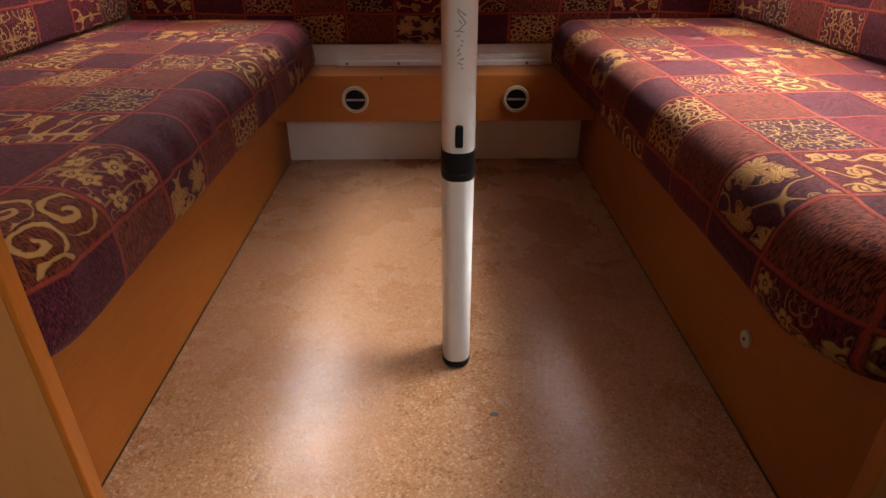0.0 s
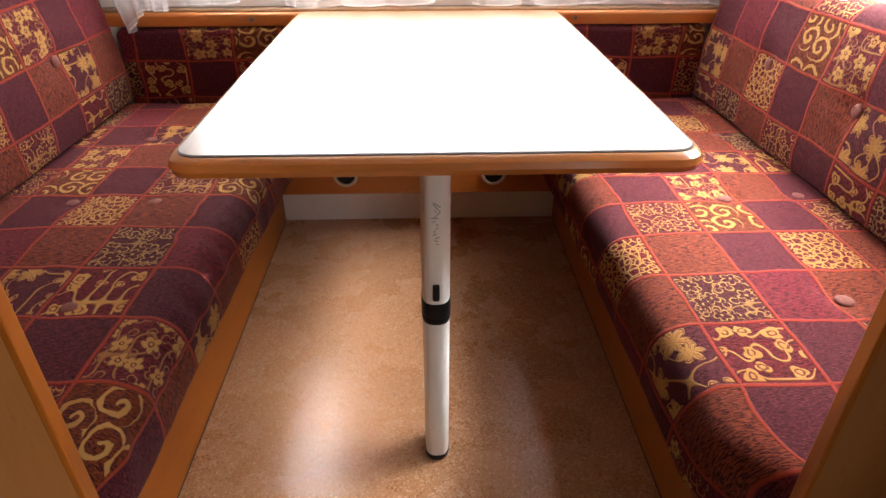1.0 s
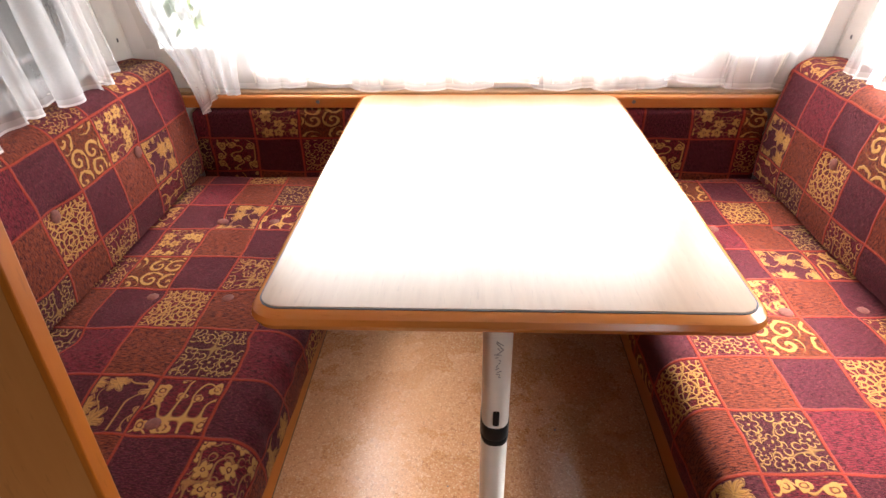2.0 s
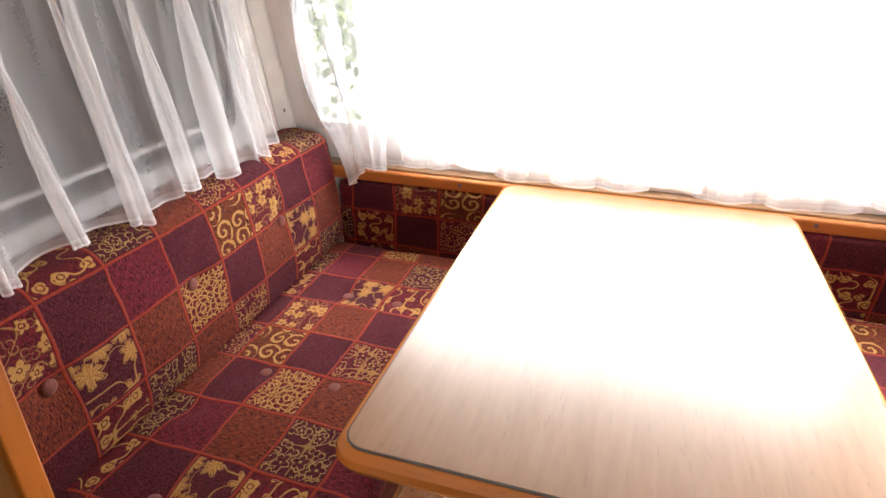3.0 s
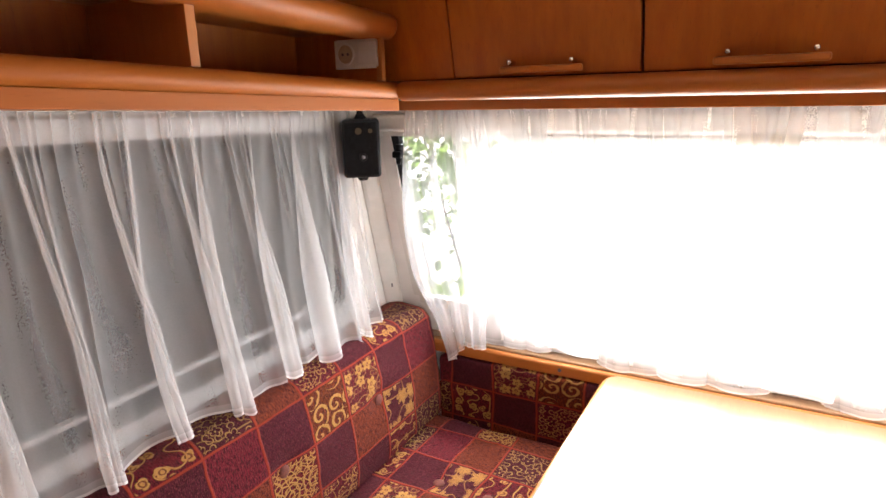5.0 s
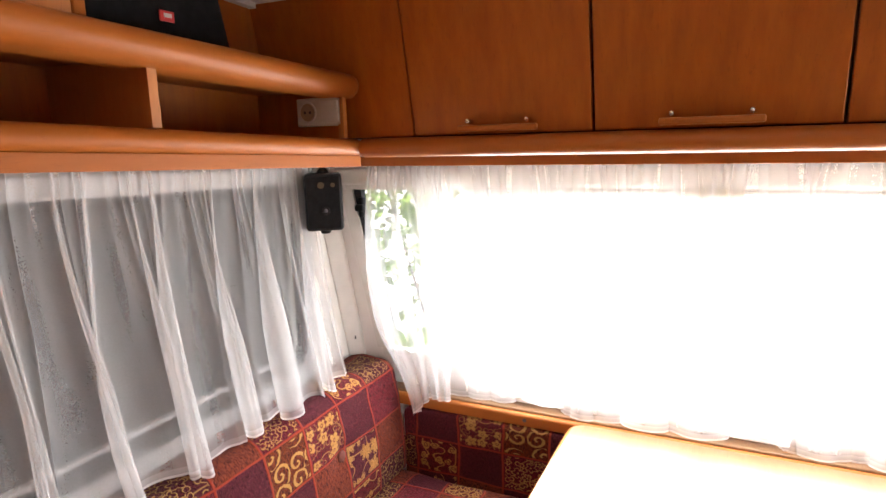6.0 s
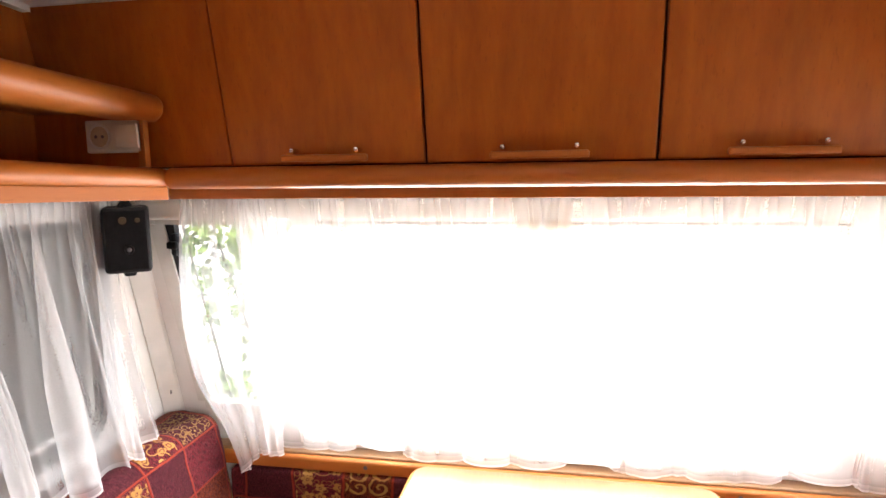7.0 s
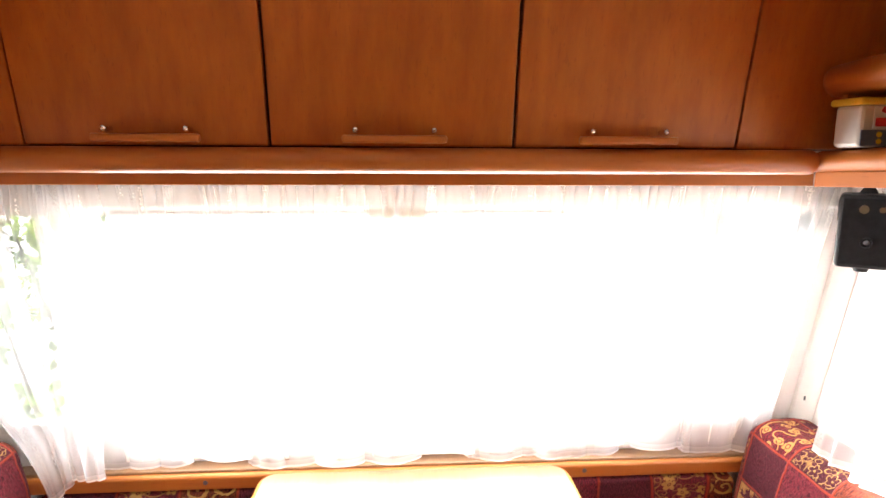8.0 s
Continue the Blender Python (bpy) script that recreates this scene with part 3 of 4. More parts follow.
def cushion(name, label, profile, y0, y1, to_world, uvs, buttons, wrinkle, group, seed, end_round=0.035, cuts=110, folds=0.0):
    """A cloth cushion: profile points (a, b) carried along, with dimples round its buttons and soft folds.
    to_world(a, b, s) places a point, uvs(a, b, s, arc) gives its place on the patchwork."""
    dense, arcs = [], [0.0]
    for p, q in zip(profile, profile[1:]):
        n = max(1, int(math.hypot(q[0] - p[0], q[1] - p[1]) / 0.010))
        dense += [(p[0] + (q[0] - p[0]) * i / n, p[1] + (q[1] - p[1]) * i / n) for i in range(n)]
    dense.append(profile[-1])
    for p, q in zip(dense, dense[1:]):
        arcs.append(arcs[-1] + math.hypot(q[0] - p[0], q[1] - p[1]))
    ca = sum(p[0] for p in dense) / len(dense)
    cb_ = sum(p[1] for p in dense) / len(dense)
    bm = bmesh.new()
    layer = bm.loops.layers.uv.new("UVMap")
    rows, coords = [], {}
    for i in range(cuts + 1):
        s = y0 + (y1 - y0) * i / cuts
        d = min(s - y0, y1 - s)
        inset = 0.0 if d >= end_round else end_round - math.sqrt(max(0.0, end_round ** 2 - (end_round - d) ** 2))
        row = []
        for (a, b), l in zip(dense, arcs):
            v = Vector((a - ca, b - cb_))
            k = max(0.05, 1 - inset / max(v.length, 0.05))
            aa, bb = ca + v.x * k, cb_ + v.y * k
            push = wrinkle * (noise.noise(Vector((l * 6, s * 5, seed))) + 0.5 * noise.noise(Vector((l * 17, s * 13, seed + 4))))
            if folds:
                push += folds * math.exp(-((l - 0.76) / 0.09) ** 2) * noise.noise(Vector((s * 24 + l * 6, l * 3, seed)))
            for ba, bs, depth in buttons:
                rr = math.hypot((l - ba), (s - bs) * 1.0)
                push -= depth * math.exp(-(rr / 0.045) ** 2)
            n = v.normalized() if v.length else Vector((0, 1))
            w = bm.verts.new(to_world(aa + n.x * push, bb + n.y * push, s))
            coords[w] = uvs(a, b, s, l)
            row.append(w)
        rows.append(row)
    for r0, r1 in zip(rows, rows[1:]):
        for j in range(len(dense) - 1):
            bm.faces.new((r0[j], r0[j + 1], r1[j + 1], r1[j]))
        bm.faces.new((r0[-1], r0[0], r1[0], r1[-1]))
    bm.faces.new(rows[0])
    bm.faces.new(rows[-1][::-1])
    for f in bm.faces:
        for lp in f.loops:
            lp[layer].uv = coords[lp.vert]
    ob = part(name, bm, FABRIC, None, "", True)
    tagged(ob, label, "cushion", group)
    return ob


def button(parent, m):
    bm = bmesh.new()
    bmesh.ops.create_uvsphere(bm, u_segments=18, v_segments=10, radius=1.0)
    part("button", shifted(bm, m @ Matrix.Diagonal((0.0165, 0.0165, 0.0075, 1))), BUTTON, parent, "rust cloth-covered button", True)


# seat profile across the bench: from the back bottom, over the top, down the front
def seat_profile():
    p = [(1.05, 0.325), (1.05, 0.44)] + arc(1.03, 0.44, 0.02, 0.02, 0, 90, 4) + [(0.85, 0.462), (0.65, 0.464), (0.50, 0.460)]
    p += arc(0.445, 0.400, 0.058, 0.058, 90, 180, 8)[0:] + [(0.383, 0.375)] + arc(0.415, 0.350, 0.032, 0.033, 180, 270, 5) + [(0.50, 0.318), (0.60, 0.325)]
    return p


SEAT_B = [(0.575, 0.857), (0.745, 0.857), (0.575, 1.247), (0.755, 1.247), (0.573, 1.628), (0.725, 1.628)]
SEAT_BR = [(0.73, 0.836), (0.89, 0.836), (0.691, 1.223), (0.862, 1.230), (0.66, 1.607), (0.836, 1.607)]


def seat_arc(x):
    return 0.115 + 0.031 + (1.03 - x)


def flare(s):
    """The seat's front edge stands out less towards the room's near end."""
    return 0.026 - 0.022 * max(0.0, min(1.0, (1.75 - s) / 1.0)) - 0.055 * max(0.0, (0.60 - s) / 0.125) ** 2


for side, buttons, lab in ((-1, SEAT_B, "plum, rust and gold patchwork seat cushion with creased front edge"), (1, SEAT_BR, "plum, rust and gold patchwork seat cushion with cloth buttons")):
    def place(a, b, s, side=side):
        k = max(0.0, min(1.0, (0.62 - a) / 0.2))
        return (side * (a - flare(s) * k), s, b)
    if side < 0:
        uvs = lambda a, b, s, l: ((1.87 - s) / 0.149, (l - seat_arc(0.985)) / 0.126)
    else:
        uvs = lambda a, b, s, l: ((0.92 - s) / 0.141, -(l - seat_arc(0.46)) / 0.126)
    ob = cushion("seat_cushion", lab, seat_profile(), 0.474, 1.955, place, uvs, [(seat_arc(x), y, 0.012) for x, y in buttons] + ([(seat_arc(0.86), 1.085, 0.020), (seat_arc(0.80), 0.78, 0.008)] if side < 0 else []), 0.0042, "bench cushions", 3.0 + side, 0.035, 130, 0.011 if side < 0 else 0.004)
    for x, y in buttons:
        button(ob, Matrix.Translation((side * x, y, 0.4545)))

BACK_B = [(0.67, 0.861), (0.67, 1.243), (0.67, 1.625)]
BACK_BR = [(0.657, 0.84), (0.657, 1.213), (0.657, 1.586)]


def back_profile():
    return [(0.99, 0.468), (0.915, 0.462)] + [(0.899, 0.475), (0.895, 0.52), (0.900, 0.62), (0.912, 0.72), (0.925, 0.775)] + arc(0.985, 0.778, 0.058, 0.066, 178, 90, 8) + [(1.04, 0.846), (1.085, 0.838), (1.095, 0.80), (1.06, 0.60)]


def back_arc(z):
    return 0.076 + 0.021 + (z - 0.475)


for side, buttons in ((-1, BACK_B), (1, BACK_BR)):
    place = lambda a, b, s, side=side: (side * a, s, b)
    if side < 0:
        uvs = lambda a, b, s, l: ((1.94 - s) / 0.149, 4 - (l - back_arc(0.43)) / 0.128)
    else:
        uvs = lambda a, b, s, l: ((s - 1.645) / 0.147, 4 - (l - back_arc(0.425)) / 0.128)
    ob = cushion("backrest_cushion", "patchwork chenille backrest cushion leaning on the side wall", back_profile(), 0.476, 1.974, place, uvs, [(back_arc(z), y, 0.012) for z, y in buttons], 0.0045, "bench cushions", 9.0 + side)
    for z, y in buttons:
        button(ob, Matrix.Translation((side * 0.9155, y, z)) @ pose(0, 0, 0, 0, -90 * side))


def front_profile():
    return [(1.995, 0.39), (1.975, 0.382)] + [(1.960, 0.395), (1.956, 0.44), (1.955, 0.62)] + arc(1.968, 0.668, 0.013, 0.015, 180, 90, 4) + [(1.995, 0.683)]


for x0, x1 in ((-0.90, 0.045), (0.05, 0.90)):
    place = lambda a, b, s: (s, a, b)
    off = (lambda s: (s + 0.855) / 0.148 + 1) if x0 < 0 else (lambda s: (s - 0.675) / 0.15 + 2)
    uvs = lambda a, b, s, l, off=off: (off(s), 1 + (l - 0.022 - 0.020 - 0.193) / 0.115)
    cushion("front_cushion", "thin patchwork chenille cushion along the front wall", front_profile(), x0, x1, place, uvs, [], 0.002, "bench cushions", 14.0 + x0, 0.012, 70)

# ---- benches and the low heater box between them ----
for side in (-1, 1):
    bench = thing("bench", "built-in bench box with orange beech front panel", "bench", "benches")
    a, b = sorted((side * 0.488, side * 0.506))
    part("front_panel", box(a, b, 0.472, 1.998, 0.002, 0.322, 0.001), BEECH_Y, bench)
    a, b = sorted((side * 0.506, side * 1.098))
    part("seat_board", box(a, b, 0.472, 1.998, 0.305, 0.322, 0.001), PANEL, bench)
    a, b = sorted((side * 0.4862, side * 0.488))
    part("floor_joint", box(a, b, 0.492, 1.996, 0.0, 0.0022), LINE, bench, "dark joint line at the floor")
    if side > 0:
        cap = part("screw_cap", cyl(0.0145, 0.006, Matrix.Translation((0.4865, 0.79, 0.148)) @ TO_PLUS_X, 24, bevel=0.002), CREAM, bench, "cream screw cover disc")
        # dark dot paints the shade of the small screw hole
        part("screw_hole_dot", cyl(0.003, 0.004, Matrix.Translation((0.4835, 0.79, 0.148)) @ TO_PLUS_X, 10), INK, cap)

duct = thing("duct_box", "beech boxing with two round warm-air vents between the benches", "duct cover")
part("front_board", box(-0.486, 0.486, 1.84, 1.856, 0.180, 0.318, 0.002), BEECH_X, duct)
part("top_board", box(-0.486, 0.486, 1.856, 1.998, 0.302, 0.316, 0.001), BEECH_X, duct)
part("bottom_board", box(-0.486, 0.486, 1.856, 1.998, 0.182, 0.196, 0.001), BEECH_X, duct)
for x in (-0.235, 0.245):
    m = Matrix.Translation((x, 1.840, 0.248)) @ pose(0, 0, 0, 90)
    vent = part("vent", ring_disc(0.030, 0.040, 0.010, m), CREAM, duct, "cream plastic vent ring", True)
    # no hole here: a black disc carries the opening's shade
    part("vent_shade_disc", cyl(0.030, 0.004, m @ pose(0, 0, 0.002), 28), BLACK, vent, "black disc painting the shade in the vent opening")
    part("vent_flap", box(-0.028, 0.028, -0.003, 0.003, 0.003, 0.009, 0.002), GREY, vent, "grey swivel flap").matrix_basis = m
part("knot", cyl(0.004, 0.002, Matrix.Translation((-0.155, 1.8395, 0.309)) @ TO_MINUS_Y, 10), INK, duct, "small dark mark")

rail = thing("table_rail", "white aluminium table rail screwed to the front wall", "rail")
part("track", extrude([(1.972, 0.318), (1.972, 0.330), (1.982, 0.334), (1.982, 0.340), (1.975, 0.344), (1.975, 0.350), (1.999, 0.350), (1.999, 0.318)], 0.64, Matrix.Translation((-0.30, 0, 0)) @ ALONG_X), ALU, rail)
for x in (-0.27, -0.11, 0.12, 0.29):
    part("screw", cyl(0.004, 0.004, Matrix.Translation((x, 1.9715, 0.325)) @ TO_MINUS_Y, 10), INK, rail, "dark screw head")

# ---- table ----
table = thing("table", "dinette table with pale beech top and one white folding leg", "table")


def top_outline(grow, r):
    """The table's plan, grown outwards; its near edge takes more of the beech than its sides."""
    x0, x1, y0, y1 = -0.338 - grow, 0.422 + grow, 0.843 - 1.7 * grow, 1.948 + 0.5 * grow
    cx, cy = (x0 + x1) / 2, (y0 + y1) / 2
    return [(cx + x, cy + y) for x, y in rounded_rect(x1 - x0, y1 - y0, r, 8)]


part("tabletop", extrude(top_outline(0.0, 0.035), 0.004, Matrix.Translation((0, 0, 0.727))), LAMINATE, table, "pale beech laminate surface with a glossy sheen")
part("joint", extrude(top_outline(0.0022, 0.037), 0.003, Matrix.Translation((0, 0, 0.7272))), LINE, table, "dark line round the laminate")
eb = bmesh.new()
levels = [(0.000, 0.7290), (0.007, 0.7285), (0.013, 0.7235), (0.0155, 0.714), (0.013, 0.7045), (0.006, 0.700), (-0.02, 0.700)]
loops = [[eb.verts.new((x, y, z)) for x, y in top_outline(g, 0.036 + max(g, 0))] for g, z in levels]
for a, b in zip(loops, loops[1:]):
    for j in range(len(a)):
        eb.faces.new((a[j], a[(j + 1) % len(a)], b[(j + 1) % len(a)], b[j]))
eb.faces.new(loops[-1])
eb.faces.new(loops[0])
part("edge", eb, EDGE, table, "rounded orange beech edge", True)

LX, LY = 0.0385, 0.945


def oval(w, d, n=28):
    return [(w / 2 * math.copysign(abs(math.cos(t)) ** 0.75, math.cos(t)), d / 2 * math.copysign(abs(math.sin(t)) ** 0.75, math.sin(t))) for t in (2 * math.pi * i / n for i in range(n))]


def stack(rows):
    """Oval sections (width, depth, z) joined into one upright body."""
    bm = bmesh.new()
    lp = [[bm.verts.new((LX + x, LY + y, z)) for x, y in oval(w, d)] for w, d, z in rows]
    for a, b in zip(lp, lp[1:]):
        for j in range(len(a)):
            bm.faces.new((a[j], a[(j + 1) % len(a)], b[(j + 1) % len(a)], b[j]))
    bm.faces.new(lp[0][::-1])
    bm.faces.new(lp[-1])
    return bm


leg = part("leg", stack([(0.052, 0.082, 0.414), (0.052, 0.082, 0.70)]), LEGWHITE, table, "white lacquered upper leg tube", True)
part("hinge_band", stack([(0.0535, 0.084, 0.368), (0.0545, 0.085, 0.371), (0.0545, 0.085, 0.379), (0.0525, 0.083, 0.381), (0.0545, 0.085, 0.384), (0.0545, 0.085, 0.411), (0.0535, 0.084, 0.414)]), BLACK, leg, "black plastic folding joint", True)
part("lower_leg", stack([(0.0505, 0.080, 0.014), (0.0515, 0.081, 0.30), (0.052, 0.082, 0.368)]), LEGWHITE, leg, "white lower leg tube", True)
part("foot", stack([(0.050, 0.079, 0.0), (0.0525, 0.083, 0.003), (0.0525, 0.083, 0.011), (0.0505, 0.080, 0.014)]), BLACK, leg, "black rubber foot", True)
part("latch", box(LX - 0.006, LX + 0.006, LY - 0.0455, LY - 0.038, 0.423, 0.458, 0.003), BLACK, leg, "black release latch")
random.seed(5)
for i in range(13):
    z = 0.615 - i * 0.0062
    w = random.uniform(0.003, 0.010) if i < 5 else random.uniform(0.0015, 0.004)
    x = LX + random.uniform(-0.003, 0.003)
    part("ink_mark", shifted(box(-w, w, -0.0004, 0.0004, -0.0009, 0.0009), Matrix.Translation((x, LY - 0.0412, z)) @ pose(0, 0, 0, 0, random.uniform(-60, 60), 0)), SCRIB, leg, "faded ink scribble")

# specks on the floor
for i, (x, y, r) in enumerate(((0.097, 0.785, 0.008), (0.226, 1.291, 0.004), (-0.06, 1.10, 0.003))):
    tagged(part("floor_mark", cyl(r, 0.0012, Matrix.Translation((x, y, 0.0006)) @ pose(0, 0, 0, 0, 0, 30 * i) @ Matrix.Diagonal((1, 0.55, 1, 1)), 9), INK), "small dark burn mark on the vinyl floor", "mark")

# ---- overhead cabinets ----
DOOR_Z0, DOOR_Y, SLOPE = 1.545, 1.502, 0.20


def door_y(z):
    return DOOR_Y - SLOPE * (z - 1.546)


def door_slab(x0, x1, z0, z1, near, far, bevel=0.0):
    bm = bmesh.new()
    vs = [bm.verts.new((x, door_y(z) + d, z)) for d in (near, far) for x, z in ((x0, z0), (x1, z0), (x1, z1), (x0, z1))]
    for q in ((0, 1, 2, 3), (7, 6, 5, 4), (0, 4, 5, 1), (1, 5, 6, 2), (2, 6, 7, 3), (3, 7, 4, 0)):
        bm.faces.new([vs[i] for i in q])
    if bevel:
        bmesh.ops.bevel(bm, geom=bm.edges[:], offset=bevel, segments=2, affect="EDGES", profile=0.5)
    return bm


cab = thing("overhead_cabinet", "orange beech overhead cabinet with three lift-up doors", "cabinet")
# the gaps' shade is put into the carcass colour
part("body", door_slab(-1.098, 1.098, 1.543, 1.842, 0.018, 0.30), SHADOWGAP, cab, "carcass, dark brown to paint the shade in the door gaps")
part("filler_panel", door_slab(-1.098, -0.5815, DOOR_Z0, 1.842, 0.0, 0.017, 0.0015), BEECH_Z, cab, "fixed beech filler panel")
part("filler_panel", door_slab(0.5760, 1.098, DOOR_Z0, 1.842, 0.0, 0.017, 0.0015), BEECH_Z, cab, "fixed beech filler panel")
for x0, x1, a, b in ((-0.5780, -0.2050, -0.445, -0.323), (-0.1995, 0.1905, -0.064, 0.060), (0.1960, 0.5715, 0.316, 0.438)):
    d = part("door", door_slab(x0, x1, DOOR_Z0 + 0.001, 1.836, -0.002, 0.016, 0.002), BEECH_Z, cab, "beech cabinet door")
    zb = 1.557
    h = part("handle", box(a - 0.021, b + 0.021, door_y(zb) - 0.034, door_y(zb) - 0.021, zb - 0.0065, zb + 0.0065, 0.004), BEECH_X, d, "beech bar handle")
    for x in (a, b):
        bm = bmesh.new()
        bmesh.ops.create_uvsphere(bm, u_segments=14, v_segments=8, radius=0.0048)
        shifted(bm, Matrix.Translation((x, door_y(1.572) - 0.026, 1.5715)))
        tmp = bpy.data.meshes.new("tmp")
        cyl(0.0042, 0.024, Matrix.Translation((x, door_y(1.572) - 0.014, 1.5705)) @ pose(0, 0, 0, 90), 12).to_mesh(tmp)
        bm.from_mesh(tmp)
        bpy.data.meshes.remove(tmp)
        part("handle_post", bm, CHROME, d, "chrome handle post", True)
NOSE = [(1.545, 1.5475)] + [(1.506, 1.5475)] + arc(1.503, 1.527, 0.025, 0.0205, 90, 270, 12) + [(1.506, 1.507), (1.545, 1.507)]
part("nose_rail", extrude([(y - 0.012, z - 0.004) for y, z in NOSE], 1.402, Matrix.Translation((-0.701, 0, 0)) @ ALONG_X), BEECH_X, cab, "rounded beech rail below the doors", True)
part("valance", box(-0.740, 0.740, 1.531, 1.545, 1.481, 1.5025, 0.001), BEECH_X, cab, "beech valance strip")
# unseen board, white instead of beech to brighten the curtain heads
part("underside", box(-1.098, 1.098, 1.5455, 1.84, 1.484, 1.500), WHITE, cab, "unseen underside board, white to bounce light onto the curtain heads")


SHELF_RISE = 0.042   # the shelves climb with the roof towards the near end
RISE = Matrix(((1, 0, 0, 0), (0, 1, 0, 0), (0, -SHELF_RISE, 1, 1.49 * SHELF_RISE), (0, 0, 0, 1)))


def side_shelf(side):
    """Open overhead shelf above a side window: two shelves with thick rounded fronts, dividers and a back panel."""
    sh = thing("overhead_shelf", "open orange beech overhead shelf with two rounded rails", "shelf", "overhead shelves")
    sx = lambda v: side * v

    def bx(n, xa, xb, *r, mat=BEECH_Y, lab="", bev=0.001):
        a, b = sorted((sx(xa), sx(xb)))
        return part(n, box(a, b, *r, bev), mat, sh, lab)
    def rail_along(n, cx, cz, rx, rz, y0, y1, deep, lab, tip=False):
        bm, ends = bmesh.new(), [(y0, 1.0), (y1 - 0.028, 1.0)] + ([(y1 - 0.028 + 0.028 * math.sin(a), 0.15 + 0.85 * math.cos(a)) for a in (0.4, 0.8, 1.15, 1.45)] if tip else [(y1, 1.0)])
        rows = []
        for y, k in ends:
            prof = [(cx + deep, cz + rz), (cx, cz + rz)] + arc(cx, cz, rx * k, rz, 90, 270, 10)[1:-1] + [(cx, cz - rz), (cx + deep, cz - rz)]
            rows.append([bm.verts.new((sx(x), y, z)) for x, z in prof])
        for a, b in zip(rows, rows[1:]):
            for j in range(len(a)):
                bm.faces.new((a[j], a[(j + 1) % len(a)], b[(j + 1) % len(a)], b[j]))
        bm.faces.new(rows[0])
        bm.faces.new(rows[-1][::-1])
        part(n, bm, BEECH_Y, sh, lab, True)
    rail_along("lower_rail", 0.726, 1.5235, 0.025, 0.019, 0.491, 1.490, 0.03, "rounded beech front rail")
    bx("valance", 0.712, 0.728, 0.491, 1.490, 1.482, 1.5065, lab="beech valance strip")
    bx("lower_board", 0.7565, 1.098, 0.491, 1.492, 1.527, 1.543, mat=BEECH_Y)
    bx("underside", 0.7285, 1.098, 0.491, 1.492, 1.484, 1.4985, mat=PANEL)
    rail_along("upper_rail", 0.718, 1.653, 0.036, 0.025, 0.491, 1.472, 0.05, "thick rounded beech front rail", True)
    bx("upper_board", 0.7685, 0.955, 0.491, 1.462, 1.645, 1.662)
    bx("back_panel", 0.956, 0.970, 0.491, 1.500, 1.5435, 1.90, mat=BEECH_Z)
    bx("divider", 0.724, 0.955, 0.968, 0.985, 1.5435, 1.6445, mat=PANEL, lab="beech divider board")
    bx("end_panel", 0.724, 0.955, 1.446, 1.462, 1.5435, 1.6445, mat=BEECH_Z, lab="beech end panel")
    bx("end_post", 0.714, 0.728, 1.434, 1.4455, 1.5435, 1.630, mat=PANEL, lab="pale beech edge post")
    for ob in sh.children:
        ob.data.transform(RISE)
    return sh


side_shelf(-1)
side_shelf(1)
# upper locker next to the black loudspeaker
lk = thing("upper_locker", "pale beech locker front above the overhead shelf", "locker")
part("front", box(-0.748, -0.730, 0.495, 0.872, 1.705, 1.93, 0.002), PANEL, lk)
part("edge_strip", box(-0.752, -0.728, 0.873, 0.890, 1.705, 1.93, 0.002), BEECH_Y, lk, "lighter edge strip")
cl = setting("ceiling_trim", extrude([(0, 0), (0.018, 0), (0.018, 0.012), (0, 0.016)], 0.96, Matrix.Translation((-0.955, 0.50, 1.9)) @ ALONG_Y), PLASTIC, "white trim bead along the ceiling edge", "trim")
cl.matrix_basis = Matrix.Translation((0, 0.50, 1.9)) @ pose(0, 0, 0, -4.0) @ Matrix.Translation((0, -0.50, -1.9))

sock = thing("power_socket", "white double plate with round power socket and rocker switch", "socket")
part("plate", box(-0.836, -0.719, 1.434, 1.4455, 1.572, 1.632, 0.003), PLASTIC, sock)
m = Matrix.Translation((-0.806, 1.434, 1.602)) @ pose(0, 0, 0, 90)
well = part("socket_ring", ring_disc(0.019, 0.023, 0.003, m), PLASTIC, sock, "", True)
# flat discs: the shade of the cup and its pin holes is coloured on
part("socket_cup", cyl(0.019, 0.001, m @ pose(0, 0, 0.0006), 24), CREAM, well, "flat disc, the socket cup's shade painted in cream")
for x in (-0.007, 0.007):
    part("pin_hole", cyl(0.003, 0.001, m @ pose(x, 0, 0.0016), 10), INK, well)
part("switch", shifted(box(-0.024, 0.024, -0.003, 0.003, -0.022, 0.022, 0.002), Matrix.Translation((-0.748, 1.432, 1.602)) @ pose(0, 0, 0, 4)), PLASTIC, sock, "white rocker switch")

# black loudspeaker box on the upper shelf
spk = thing("bass_speaker", "black cloth-fronted loudspeaker box with small red badge", "loudspeaker")
bm = box(-0.95, -0.765, 0.905, 1.185, 1.686, 1.900, 0.012)
for v in bm.verts:
    if v.co.z > 1.75:
        v.co.y += (1.0385 - v.co.y) * 0.16
        v.co.x -= 0.02 if v.co.x > -0.85 else 0
part("cabinet", bm, GRILLE, spk)
badge = part("badge", box(-0.7655, -0.762, 1.035, 1.061, 1.728, 1.744, 0.001), RED, spk, "small red rectangular badge")
part("badge_bar", box(-0.7622, -0.7605, 1.041, 1.055, 1.734, 1.740), TUB, badge, "pale bar on the badge")


